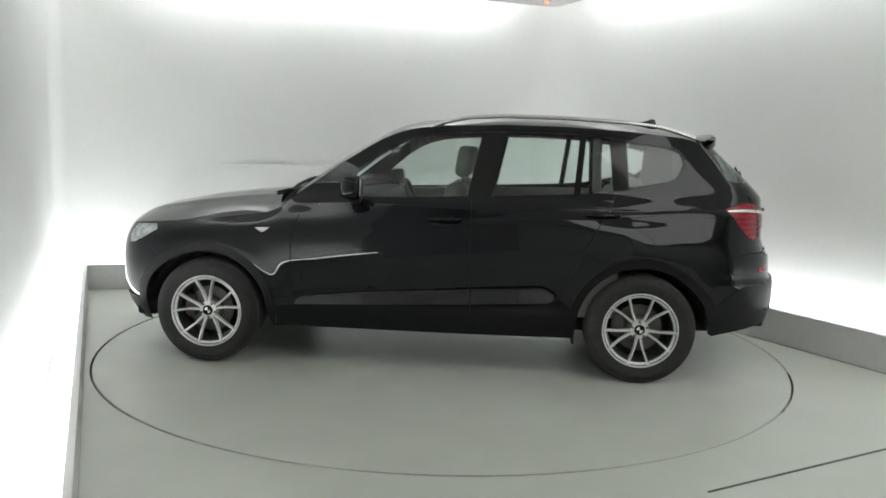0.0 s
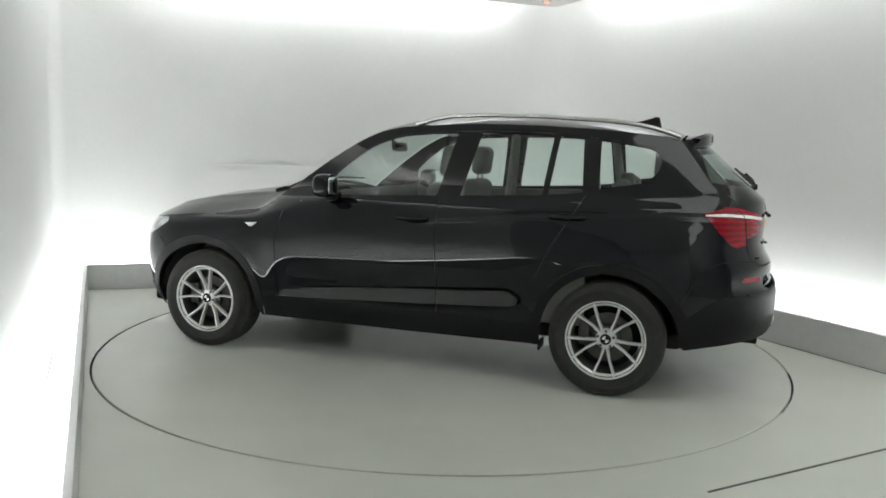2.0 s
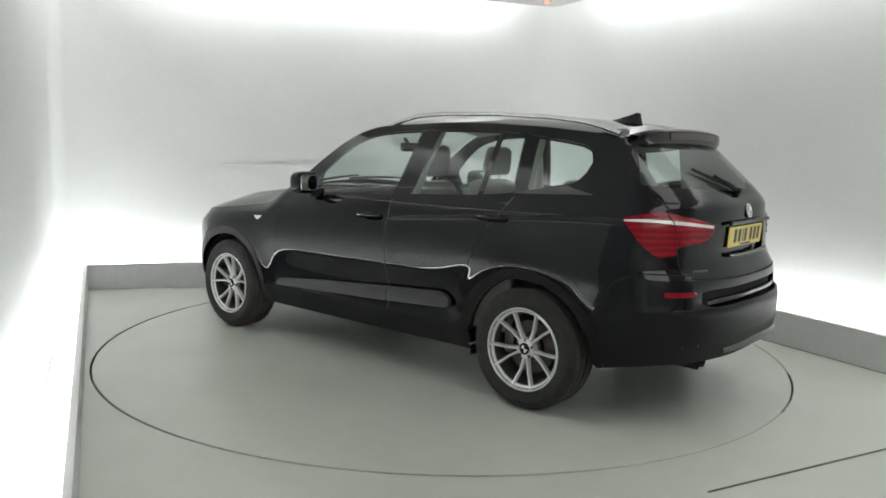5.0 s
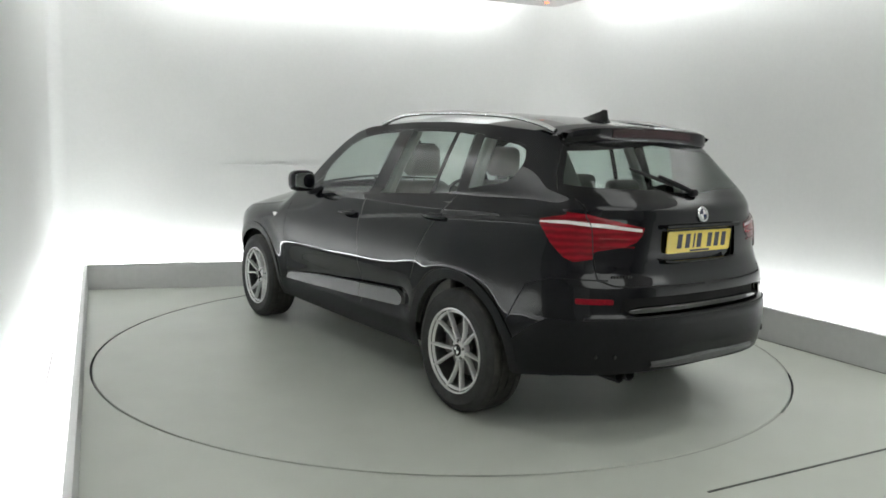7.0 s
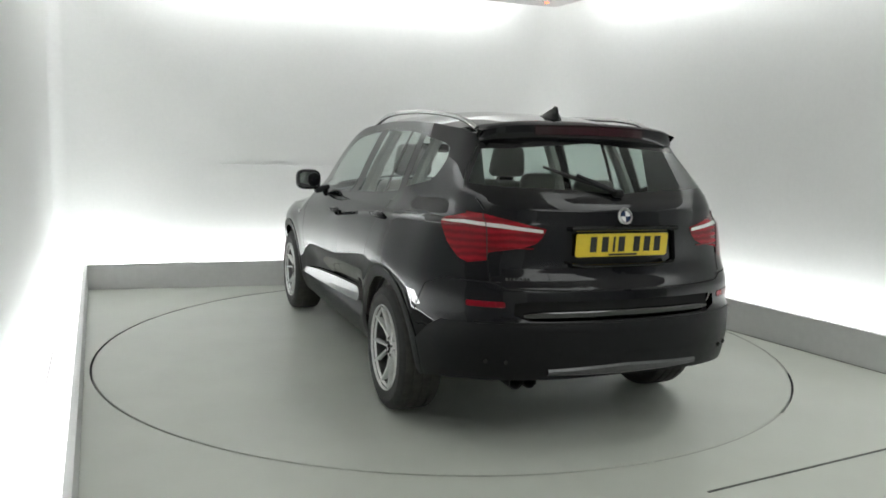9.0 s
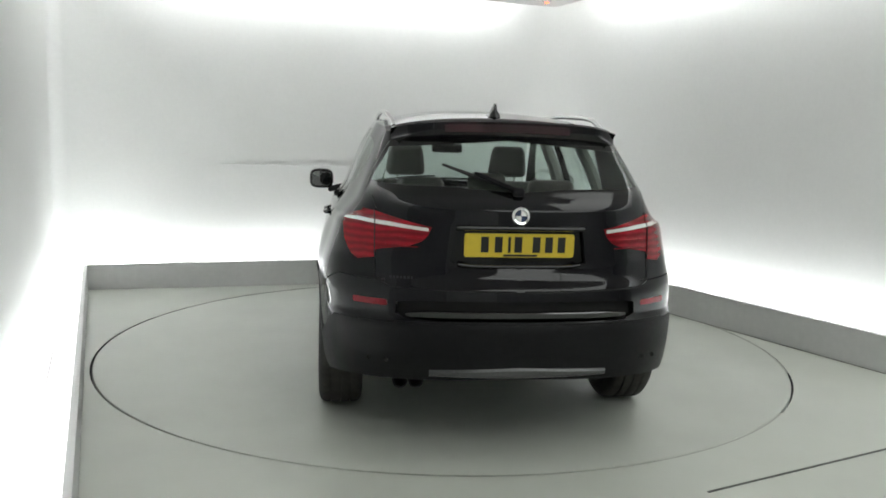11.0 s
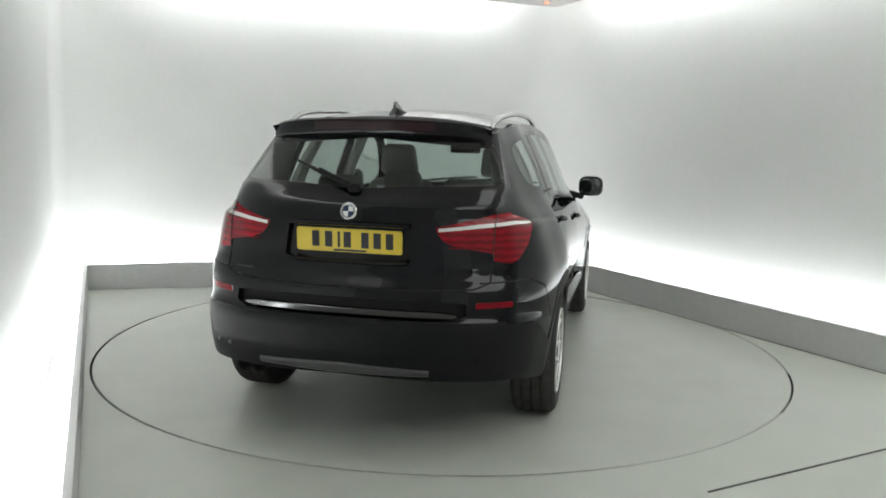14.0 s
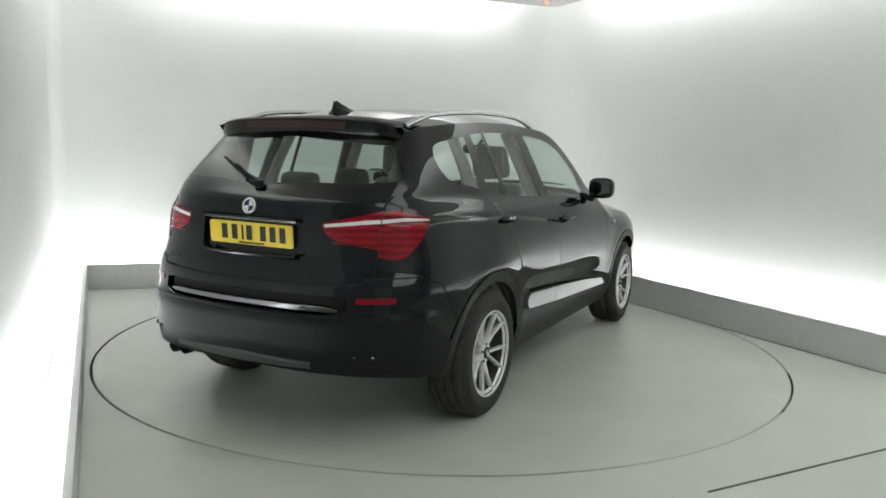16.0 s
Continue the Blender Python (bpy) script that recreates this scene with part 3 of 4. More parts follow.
BUMPER_LOW = [(U_R - 0.01, 0.2), (-0.30, 0.2), (-0.30, 0.40), (-0.46, 0.545), (-0.52, 0.60), (-0.60, 0.648), (U_R - 0.01, 0.656)]
BUMPER = [(U_R - 0.01, 0.2), (-0.26, 0.2), (-0.40, 0.60), (-0.50, 0.80), (-0.62, 0.842), (U_R - 0.01, 0.80)]
TAILGATE = [(U_R - 0.01, 0.80)] + rr((0.60, 0.815), (0.665, 0.84), (0.662, 0.93), (0.66, 1.165), (0.70, 1.23), (0.60, 1.515)) + [(U_R - 0.01, 1.6)]
DOOR_R = [(0.30, 1.60), (0.205, 1.56), (0.165, 1.20), (0.235, 1.08), (0.36, 0.86), (0.475, 0.60), (0.50, 0.42), (1.075, 0.405), (1.092, 1.14), (1.0, 1.60)]
DOOR_F = [(1.0, 1.60), (1.092, 1.14), (1.075, 0.405), (2.24, 0.395), (2.245, 0.80), (2.205, 1.0), (2.06, 1.10), (1.95, 1.26), (1.72, 1.44), (1.55, 1.56), (1.4, 1.62)]
HEAD = [(3.14, 0.872), (3.17, 0.905), (3.27, 0.898), (3.36, 0.888), (3.375, 0.82), (3.35, 0.768), (3.29, 0.778), (3.21, 0.822)]
BUMPER_F = [(3.08, 0.70), (3.20, 0.765), (3.35, 0.74), (4.1, 0.74), (4.1, 0.2), (3.1, 0.2)]
BUMPER_F_LOW = [(3.1, 0.2), (3.12, 0.36), (3.3, 0.40), (4.1, 0.42), (4.1, 0.2)]
SIDE_MARK = [(2.485, 0.910), (2.382, 0.916), (2.420, 0.886), (2.440, 0.884)]

GAPS = [thin([(1.088, 1.12), (1.075, 0.405)]), thin([(2.20, 1.005), (2.245, 0.80), (2.24, 0.40)]), thin([(0.175, 1.19), (0.235, 1.08), (0.36, 0.86), (0.44, 0.69)]),
        thin([(-0.39, 0.60), (-0.50, 0.80), (-0.62, 0.845)] + rr((0.62, 0.838)), 0.003),
        thin(rr((0.664, 0.935), (0.664, 0.84), (0.60, 0.812), (0.3, 0.803), (0.02, 0.80)), 0.004), thin(rr((0.66, 1.165), (0.68, 1.22)), 0.003),
        thin([(3.07, 0.60), (3.08, 0.70), (3.19, 0.765)], 0.0025)]

# name, outline, material, depth, on both halves in one mesh, label
REGIONS = [
    ("tail_lamp_strip", TAIL_STRIP, M_LAMP_WHITE, 0.003, False, "pale clear strip across the lamp"),
    ("tail_lamp", TAIL, M_LAMP_RED, 0.002, False, "red ribbed tail lamp lens"),
    ("headlamp", HEAD, M_HEAD, 0.002, False, "clear headlamp lens"),
    ("side_marker", SIDE_MARK, M_LAMP_WHITE, 0.003, False, "small white side marker"),
    ("reflector", REFLECTOR, M_REFLECT, 0.003, False, "red bumper reflector"),
    *[("panel_gap", g, M_GAP, -0.004, False, "") for g in GAPS],
    ("front_window", P_FRONT, M_GLASS, -0.004, False, ""),
    ("window_sail", P_SAIL, M_GLOSS, -0.002, False, ""),
    ("rear_door_window", P_REAR, M_GLASS, -0.004, False, ""),
    ("vent_window", P_VENT, M_GLASS, -0.004, False, ""),
    ("quarter_window", P_QUARTER, M_GLASS, -0.004, False, ""),
    ("centre_pillar", PILLAR_B, M_GLOSS, -0.002, False, ""),
    ("rear_pillar", PILLAR_C, M_GLOSS, -0.002, False, ""),
    ("window_trim", DLO, M_GLOSS, -0.001, False, "black window surround"),
    ("wheel_arch_trim", ARCH_R, M_PLASTIC, 0.006, False, "grained black arch trim"),
    ("wheel_arch_trim", ARCH_F, M_PLASTIC, 0.006, False, "grained black arch trim"),
    ("sill_insert", INSERT, M_INSERT, 0.008, False, "glossy dark insert on the door bottoms"),
    ("sill", ROCKER, M_PLASTIC, 0.003, False, "grained black sill"),
    ("rear_glass", WIN_PANE, M_GLASS_REAR, -0.001, True, ""),
    ("rear_glass_border", WIN_REAR, M_GLOSS, -0.002, True, "black glass border"),
    ("plate_recess", RECESS, M_GLOSS, -0.022, True, ""),
    ("bumper_slot", SLOT, M_LINER, -0.035, True, ""),
    ("rear_bumper_skirt", BUMPER_LOW, M_PLASTIC, 0.004, True, "grained black lower bumper"),
    ("rear_bumper", BUMPER, M_PAINT, 0.0, True, ""),
    ("tailgate", TAILGATE, M_PAINT, 0.0, True, ""),
    ("rear_door", DOOR_R, M_PAINT, 0.0, False, ""),
    ("front_door", DOOR_F, M_PAINT, 0.0, False, ""),
    ("front_bumper_skirt", BUMPER_F_LOW, M_PLASTIC, 0.004, True, ""),
    ("front_bumper", BUMPER_F, M_PAINT, 0.0, True, ""),
    ("front_wing", [(1.4, 0.2), (4.2, 0.2), (4.2, 1.3), (2.3, 1.3), (2.1, 1.02)], M_PAINT, 0.0, False, ""),
    ("rear_quarter", [(-3, 0), (5, 0), (5, 3), (-3, 3)], M_PAINT, 0.0, False, ""),
]


def split_lines(polys, step=0.028):
    pts, edges = [], []
    for poly in polys:
        first = len(pts)
        for i in range(len(poly)):
            a, b = Vector(poly[i]), Vector(poly[(i + 1) % len(poly)])
            k = max(1, math.ceil((b - a).length / step))
            for j in range(k):
                pts.append(a + (b - a) * (j / k))
        n = len(pts) - first
        edges += [(first + i, first + (i + 1) % n) for i in range(n)]
    return pts, edges


def build_skin(car, to_car):
    polys = [DOMAIN]
    for _, poly, *_ in REGIONS[:-1]:
        polys += poly if isinstance(poly[0], list) else [poly]
    pts, edges = split_lines(polys)
    near = np.array([tuple(p) for p in pts])
    gu, gz = np.meshgrid(np.arange(U_R, U_F + 0.01, 0.020), np.arange(0.2, 1.64, 0.014))
    grid = np.stack([gu.ravel(), gz.ravel()], 1)
    grid = grid[inside(grid[:, 0], grid[:, 1], DOMAIN)]
    d = np.array([np.min((near[:, 0] - p[0]) ** 2 + (near[:, 1] - p[1]) ** 2) for p in grid])
    grid = grid[d > 0.008 ** 2]
    verts = pts + [Vector(p) for p in grid]
    ov, _, of, *_ = delaunay_2d_cdt(verts, edges, [], 0, 1e-5)
    v = np.array([tuple(p) for p in ov])
    v[:, 0] = np.clip(v[:, 0], U_R, U_F)
    f = np.array([tuple(t) for t in of if len(t) == 3])
    c = v[f].mean(1)
    area = np.abs(np.cross(v[f[:, 1]] - v[f[:, 0]], v[f[:, 2]] - v[f[:, 0]]))
    keep = inside(c[:, 0], c[:, 1], DOMAIN) & (area > 1e-9)
    f, c = f[keep], c[keep]
    owner = np.full(len(f), -1)
    for i, (_, poly, *_) in enumerate(REGIONS):
        for one in (poly if isinstance(poly[0], list) else [poly]):
            owner[(owner < 0) & inside(c[:, 0], c[:, 1], one)] = i
    pos, nor = skin(v[:, 0], v[:, 1]), skin_normal(v[:, 0], v[:, 1])
    pos[v[:, 0] < U_R + 1e-4, 1] = 0
    nor[v[:, 0] < U_R + 1e-4, 1] = 0
    nor /= np.linalg.norm(nor, axis=1, keepdims=True) + 1e-12
    made = {}
    for i, (name, _, mat, depth, both, label) in enumerate(REGIONS):
        mine = f[owner == i]
        if not len(mine):
            continue
        used, back = np.unique(mine, return_inverse=True)
        tri = back.reshape(-1, 3)
        p, n = pos[used] + nor[used] * depth, nor[used]
        if name == "sill_insert":      # leans inwards at its top
            lean = np.interp(p[:, 0], [0.55, 2.2], [0.545, 0.44])
            p[:, 1] += 0.75 * tuck(p[:, 0], p[:, 2]) - (p[:, 2] - lean) * 0.20
            n = skin_normal(v[used, 0], np.full(len(used), 0.82)) + np.array([0, 0, 0.20])
            n /= np.linalg.norm(n, axis=1, keepdims=True)
        flat = np.cross(p[tri[:, 1]] - p[tri[:, 0]], p[tri[:, 2]] - p[tri[:, 0]])
        flip = np.einsum("ij,ij->i", flat, n[tri].mean(1)) < 0
        tri[flip] = tri[flip][:, ::-1]
        mirror = np.array([1, -1, 1])
        if both:
            k = len(p)
            made[name] = link_mesh(name, np.concatenate([p, p * mirror]) + to_car, np.concatenate([tri, tri[:, ::-1] + k]), mat, car, label,
                                   np.concatenate([n, n * mirror]))
        else:
            made[name] = link_mesh(name, p + to_car, tri, mat, car, label, n)
            made[name + "_r"] = link_mesh(name, p * mirror + to_car, tri[:, ::-1], mat, car, label, n * mirror)
    return made


# roof, windscreen and bonnet: sheets between the two top lines
bulge = table_of([(-1.45, -0.0), (-0.6, -0.02), (-0.3, -0.02), (0.2, 0.0), (1.2, 0.01), (1.5, 0.03), (1.8, 0.04), (2.27, 0.06), (2.5, 0.05), (2.9, 0.02), (3.2, 0.0), (4.1, 0)])
rise = table_of([(-1.45, 0.0), (-0.6, 0.03), (-0.45, 0.046), (0.0, 0.070), (0.5, 0.078), (0.9, 0.077), (1.4, 0.062), (1.6, 0.056), (1.8, 0.055), (2.2, 0.06), (2.3, 0.085), (2.45, 0.13), (2.7, 0.145),
                 (3.0, 0.14), (3.3, 0.115), (3.6, 0.07), (4.0, 0.012), (4.05, 0.005)])


def top_sheet(u, k):
    e = skin(u, top_z(u))
    x = e[:, 0] + bulge(u) * (1 - k * k)
    z = e[:, 2] + rise(u) * (1 - np.abs(k) ** 2.3)
    # pressed ridges of the bonnet
    z = z + 0.008 * np.exp(-((np.abs(k) - 0.55) / 0.08) ** 2) * smooth(2.35, 2.6, u) * smooth(3.7, 3.2, u)
    return np.stack([x, e[:, 1] * k, z], -1)


def top_part(name, u0, u1, nu, mat, car, to_car, label="", k1=1.0, lift=0.0, nk=41):
    us, ks = np.linspace(u0, u1, nu), np.linspace(-k1, k1, nk)
    U, K = [a.ravel() for a in np.meshgrid(us, ks, indexing="ij")]
    e = 0.004
    n = np.cross(top_sheet(U + e, K) - top_sheet(U - e, K), top_sheet(U, K + e) - top_sheet(U, K - e))
    n /= np.linalg.norm(n, axis=1, keepdims=True) + 1e-12
    n[n[:, 2] < 0] *= -1
    p = top_sheet(U, K) + n * lift + to_car
    faces = [(i * nk + j, i * nk + j + 1, (i + 1) * nk + j + 1, (i + 1) * nk + j) for i in range(nu - 1) for j in range(nk - 1)]
    q = faces[len(faces) // 2]
    if np.cross(p[q[1]] - p[q[0]], p[q[2]] - p[q[0]])[2] < 0:
        faces = [t[::-1] for t in faces]
    return link_mesh(name, p, faces, mat, car, label, n)


# ---------------------------------------------------------------- wheels
def wheel(car, x, y, to_car, spin):
    """A wheel whose outer face looks to +y."""
    w = new("wheel")
    w.parent = car
    s = 1 if y > 0 else -1
    w.matrix_basis = pose(x + to_car[0], y + to_car[1], 0.347, 0, 0, 0 if s > 0 else 180)
    R = 0.347
    prof = [(0.222, -0.105), (0.235, -0.115), (0.285, -0.118), (0.322, -0.112), (0.338, -0.098), (0.344, -0.085)]
    for g in (-0.052, 0.0, 0.052):
        prof += [(0.346, g - 0.012), (0.345, g - 0.005), (0.337, g - 0.0045), (0.337, g + 0.0045), (0.345, g + 0.005), (0.346, g + 0.012)]
    prof += [(0.344, 0.085), (0.338, 0.098), (0.322, 0.112), (0.300, 0.117), (0.297, 0.1195), (0.270, 0.1185), (0.267, 0.117), (0.236, 0.113), (0.222, 0.104)]
    tyre = part("tyre", lathe(prof, 96, closed=True), M_RUBBER, w)
    tyre.data.materials.append(M_TREAD)
    for p in tyre.data.polygons:
        if math.hypot(p.center.x, p.center.z) > 0.331:
            p.material_index = 1
    bm = lathe([(0.230, 0.106), (0.2385, 0.112), (0.2365, 0.1185), (0.2305, 0.119), (0.2275, 0.114), (0.2255, 0.104), (0.219, 0.1015), (0.2165, 0.1035), (0.211, 0.100), (0.207, 0.092), (0.214, 0.09)], 72, closed=True)
    part("rim", bm, M_ALLOY, w)
    part("barrel", lathe([(0.207, 0.093), (0.204, 0.02), (0.20, -0.09), (0.224, -0.104), (0.228, -0.10), (0.206, -0.085), (0.212, 0.02), (0.213, 0.091)], 60, closed=True), M_BARREL, w, "wheel barrel with shade darkened into its metal")
    bm = bmesh.new()
    for k in range(10):
        pair = 1 if k % 2 else -1
        a0 = radians(72 * (k // 2) + spin)
        a_in, a_out = a0 + pair * radians(8.5), a0 + pair * radians(16)
        for ra, wa, da, rb, wb, db, aa, ab in ((0.045, 0.0105, 0.076, 0.13, 0.0072, 0.086, a_in, (a_in + a_out) / 2), (0.13, 0.0072, 0.087, 0.225, 0.0090, 0.1075, (a_in + a_out) / 2, a_out)):
            ring = []
            for r, hw, dd, an in ((ra, wa, da, aa), (rb, wb, db, ab)):
                c, t = Vector((math.cos(an), 0, math.sin(an))), Vector((-math.sin(an), 0, math.cos(an)))
                ring.append([bm.verts.new(c * r + t * q + Vector((0, dd + h, 0))) for q, h in ((-hw, -0.028), (-hw, -0.006), (-hw * 0.45, 0.002), (hw * 0.45, 0.002), (hw, -0.006), (hw, -0.028))])
            for i in range(6):
                bm.faces.new((ring[0][i], ring[0][(i + 1) % 6], ring[1][(i + 1) % 6], ring[1][i]))
            bm.faces.new(ring[0])
            bm.faces.new(ring[1][::-1])
    part("spokes", bm, M_ALLOY, w, "ten slim silver spokes")
    part("hub", lathe([(0.062, 0.04), (0.062, 0.07), (0.055, 0.082), (0.034, 0.085), (0.0005, 0.085)], 32), M_ALLOY, w)
    part("hub_cap", lathe([(0.033, 0.084), (0.033, 0.088), (0.029, 0.0905), (0.0005, 0.091)], 28), M_GLOSS, w, "dark round hub cap")
    for q in range(2):
        bm = bmesh.new()
        a = [bm.verts.new((0, 0.0918, 0))] + [bm.verts.new((0.021 * math.cos(t), 0.0918, 0.021 * math.sin(t))) for t in np.linspace(q * math.pi, q * math.pi + math.pi / 2, 7)]
        bm.faces.new(a)
        part("badge_quarter", bm, M_WHITE, w, "white badge quarter")
    for k in range(5):
        an = radians(72 * k + 36 + spin)
        part("wheel_bolt", lathe([(0.009, 0.075), (0.009, 0.086), (0.006, 0.089), (0.0005, 0.089)], 10), M_DISC_BRAKE, w, m=pose(0.048 * math.cos(an), 0, 0.048 * math.sin(an)))
    part("brake_disc", lathe([(0.150, 0.0), (0.150, 0.018), (0.085, 0.018), (0.08, 0.045), (0.0005, 0.045)], 48), M_DISC_BRAKE, w)
    part("brake_shield", lathe([(0.19, -0.03), (0.19, -0.02), (0.0005, -0.02)], 40), M_LINER, w)
    part("caliper", box(0.07, 0.06, 0.15, 0.015, m=pose(0.135, 0.02, 0.02)), M_DISC_BRAKE, w, "grey brake caliper")
    return w


# ---------------------------------------------------------------- seats and cabin
def cushion(sx, sy, sz, m, r=0.04):
    bm = box(sx, sy, sz, min(r, sx * 0.45, sy * 0.45, sz * 0.45), 4)
    bm.transform(m)
    return bm


def seat(car, x, y, to_car):
    s = new("seat")
    s.parent = car
    s.location = (x + to_car[0], y + to_car[1], 0.42)
    part("cushion", cushion(0.50, 0.50, 0.16, pose(0.10, 0, 0.16, 0, -8, 0), 0.06), M_SEAT, s)
    part("backrest", cushion(0.15, 0.48, 0.64, pose(-0.20, 0, 0.49, 0, -14, 0), 0.065), M_SEAT, s)
    bm = cushion(0.11, 0.29, 0.22, pose(0, 0, 0), 0.05)
    for v in bm.verts:
        v.co.y *= 0.90 - 0.9 * v.co.z
    part("headrest", bm, M_SEAT, s, m=pose(-0.305, 0, 0.945, 0, -8, 0))
    for dy in (-0.06, 0.06):
        part("headrest_post", tube([(-0.275, dy, 0.77), (-0.295, dy, 0.90)], 0.006), M_CHROME, s)


def cabin(car, to_car):
    T = Matrix.Translation(to_car)
    for y in (0.37, -0.37):
        seat(car, 1.47, y, to_car)
    part("rear_bench", cushion(0.5, 1.30, 0.18, pose(0.42, 0, 0.62, 0, -6, 0), 0.06), M_SEAT, car, m=T)
    part("rear_backrest", cushion(0.16, 1.30, 0.60, pose(0.10, 0, 0.90, 0, -16, 0), 0.06), M_SEAT, car, m=T)
    for y, w, dz in ((0.38, 0.27, -0.085), (-0.38, 0.27, -0.085), (0.0, 0.22, -0.05)):
        part("rear_headrest", cushion(0.10, w, 0.17, pose(0.015, y, 1.285 + dz, 0, -8, 0), 0.045), M_SEAT, car, m=T)
    part("dashboard", cushion(0.55, 1.46, 0.30, pose(1.98, 0, 0.98, 0, 6, 0), 0.1), M_DASH, car, m=T)
    part("steering_wheel", tube([(1.62 + 0.06 * math.sin(t), -0.37 + 0.185 * math.cos(t), 1.02 + 0.175 * math.sin(t)) for t in np.linspace(0, 2 * math.pi, 33)], 0.015), M_DASH, car, m=T)
    part("steering_boss", cushion(0.06, 0.14, 0.12, pose(1.64, -0.37, 1.02, 0, 18, 0), 0.025), M_DASH, car, m=T)
    part("interior_mirror", cushion(0.04, 0.24, 0.07, pose(1.72, 0, 1.452, 0, 12, 0), 0.02), M_GLOSS, car, m=T)
    part("mirror_stalk", tube([(1.74, 0, 1.46), (1.80, 0, 1.52)], 0.014), M_GLOSS, car, m=T)
    part("cabin_floor", box(2.9, 1.56, 0.06, 0.01, m=pose(1.0, 0, 0.36)), M_LINER, car, m=T)
    part("boot_floor", box(0.80, 1.2, 0.05, 0.01, m=pose(-0.38, 0, 0.80)), M_LINER, car, m=T)
    part("luggage_cover", box(0.58, 1.16, 0.012, 0.004, m=pose(-0.28, 0, 1.135)), M_DASH, car, m=T)
    for s in (1, -1):
        part("door_card", box(1.95, 0.05, 0.68, 0.015, m=pose(1.12, s * 0.835, 0.74)), M_CARD, car, m=T)
        part("door_card_top", box(1.75, 0.05, 0.10, 0.015, m=pose(1.06, s * 0.815, 1.085, 0, 1.3, 0)), M_CARD, car, m=T)
        part("boot_side", box(0.62, 0.05, 0.56, 0.015, m=pose(-0.24, s * 0.665, 0.88)), M_LINER, car, m=T)
        part("pillar_lining", tube([(1.04, s * 0.765, 1.08), (0.99, s * 0.665, 1.35), (0.95, s * 0.56, 1.56)], [0.045, 0.04, 0.035]), M_LINING, car, m=T)
        part("pillar_lining", tube([(0.13, s * 0.75, 1.13), (0.15, s * 0.66, 1.35), (0.17, s * 0.55, 1.55)], [0.04, 0.035, 0.03]), M_LINING, car, m=T)
    for s in (1, -1):
        bm = bmesh.new()
        g = []
        for z in np.linspace(1.15, 1.49, 10):
            y = 0.665 - 0.095 * (z - 1.15) / 0.34
            x0 = rear_point(y, z, -0.03).x
            g.append([bm.verts.new((x0 + (-0.20 - x0) * a, s * (y - 0.02 * a), z)) for a in np.linspace(0, 1, 7)])
        for a, b in zip(g, g[1:]):
            for i in range(6):
                bm.faces.new((a[i], a[i + 1], b[i + 1], b[i]))
        bmesh.ops.solidify(bm, geom=bm.faces[:], thickness=0.014)
        part("pillar_trim", bm, M_LINING, car, "pale grey trim of the rear pillar", m=T)
    part("bumper_core", box(0.30, 1.08, 0.36, 0.06, m=pose(-0.625, 0, 0.60)), M_LINER, car, m=T)
    part("tailgate_lining", box(0.05, 0.96, 0.34, 0.02, m=pose(-0.715, 0, 0.98)), M_DASH, car, m=T)
    # inner wheel housings and underside
    for x in (0.0, 2.81):
        for s in (1, -1):
            bm = bmesh.new()
            rows = [[bm.verts.new((x + r * math.cos(a), s * y, 0.345 + r * math.sin(a))) for r, y in ((0.10, 0.60), (0.408, 0.60), (0.408, 0.885))] for a in np.linspace(0.1, math.pi - 0.06, 30)]
            for a, b in zip(rows, rows[1:]):
                for i in range(2):
                    bm.faces.new((a[i], a[i + 1], b[i + 1], b[i]))
            part("wheel_housing", bm, M_LINER, car, m=T)
    for s in (1, -1):
        part("bumper_closing_panel", box(0.14, 0.36, 0.24, 0.02, m=pose(-0.49, s * 0.60, 0.475)), M_LINER, car, m=T)
        part("bumper_closing_panel", box(0.14, 0.40, 0.26, 0.02, m=pose(3.29, s * 0.58, 0.40)), M_LINER, car, m=T)
    part("underbody", box(3.55, 1.20, 0.10, 0.03, m=pose(1.35, 0, 0.30)), M_LINER, car, m=T)
    part("underbody_sill", box(1.92, 1.66, 0.06, 0.02, m=pose(1.40, 0, 0.31)), M_LINER, car, m=T)
    part("engine_block", box(1.15, 1.1, 0.55, 0.05, m=pose(2.95, 0, 0.58)), M_LINER, car, m=T)
    part("bulkhead", box(0.06, 1.50, 0.62, 0.02, m=pose(2.24, 0, 0.68)), M_LINER, car, m=T)
    part("axle", tube([(0, -0.7, 0.34), (0, 0.7, 0.34)], 0.05), M_LINER, car, m=T)
    part("axle", tube([(2.81, -0.7, 0.34), (2.81, 0.7, 0.34)], 0.05), M_LINER, car, m=T)


# ---------------------------------------------------------------- the car
OFFSET = np.array([-1.319, -0.051, 0.0])       # rear axle from the turntable's middle


def rear_point(y, z, out=0.0):
    u = np.array([rear_u(abs(y), z)])
    p, n = skin(u, np.array([z]))[0], skin_normal(u, np.array([z]))[0]
    if y < 0:
        p, n = p * [1, -1, 1], n * [1, -1, 1]
    return Vector(p + n * out)


def side_point(x, z, s=1, out=0.0):
    u = np.array([x])
    p, n = skin(u, np.array([z]))[0], skin_normal(u, np.array([z]))[0]
    return Vector((p + n * out) * [1, s, 1])


def spoiler_edge(k):
    """How far back the spoiler's lip lies, and how high, k of the way to its end."""
    return -0.527 + 0.050 * k ** 3 + 0.050 * k ** 10, 1.596 - 0.024 * k ** 2.2 - 0.022 * k ** 10


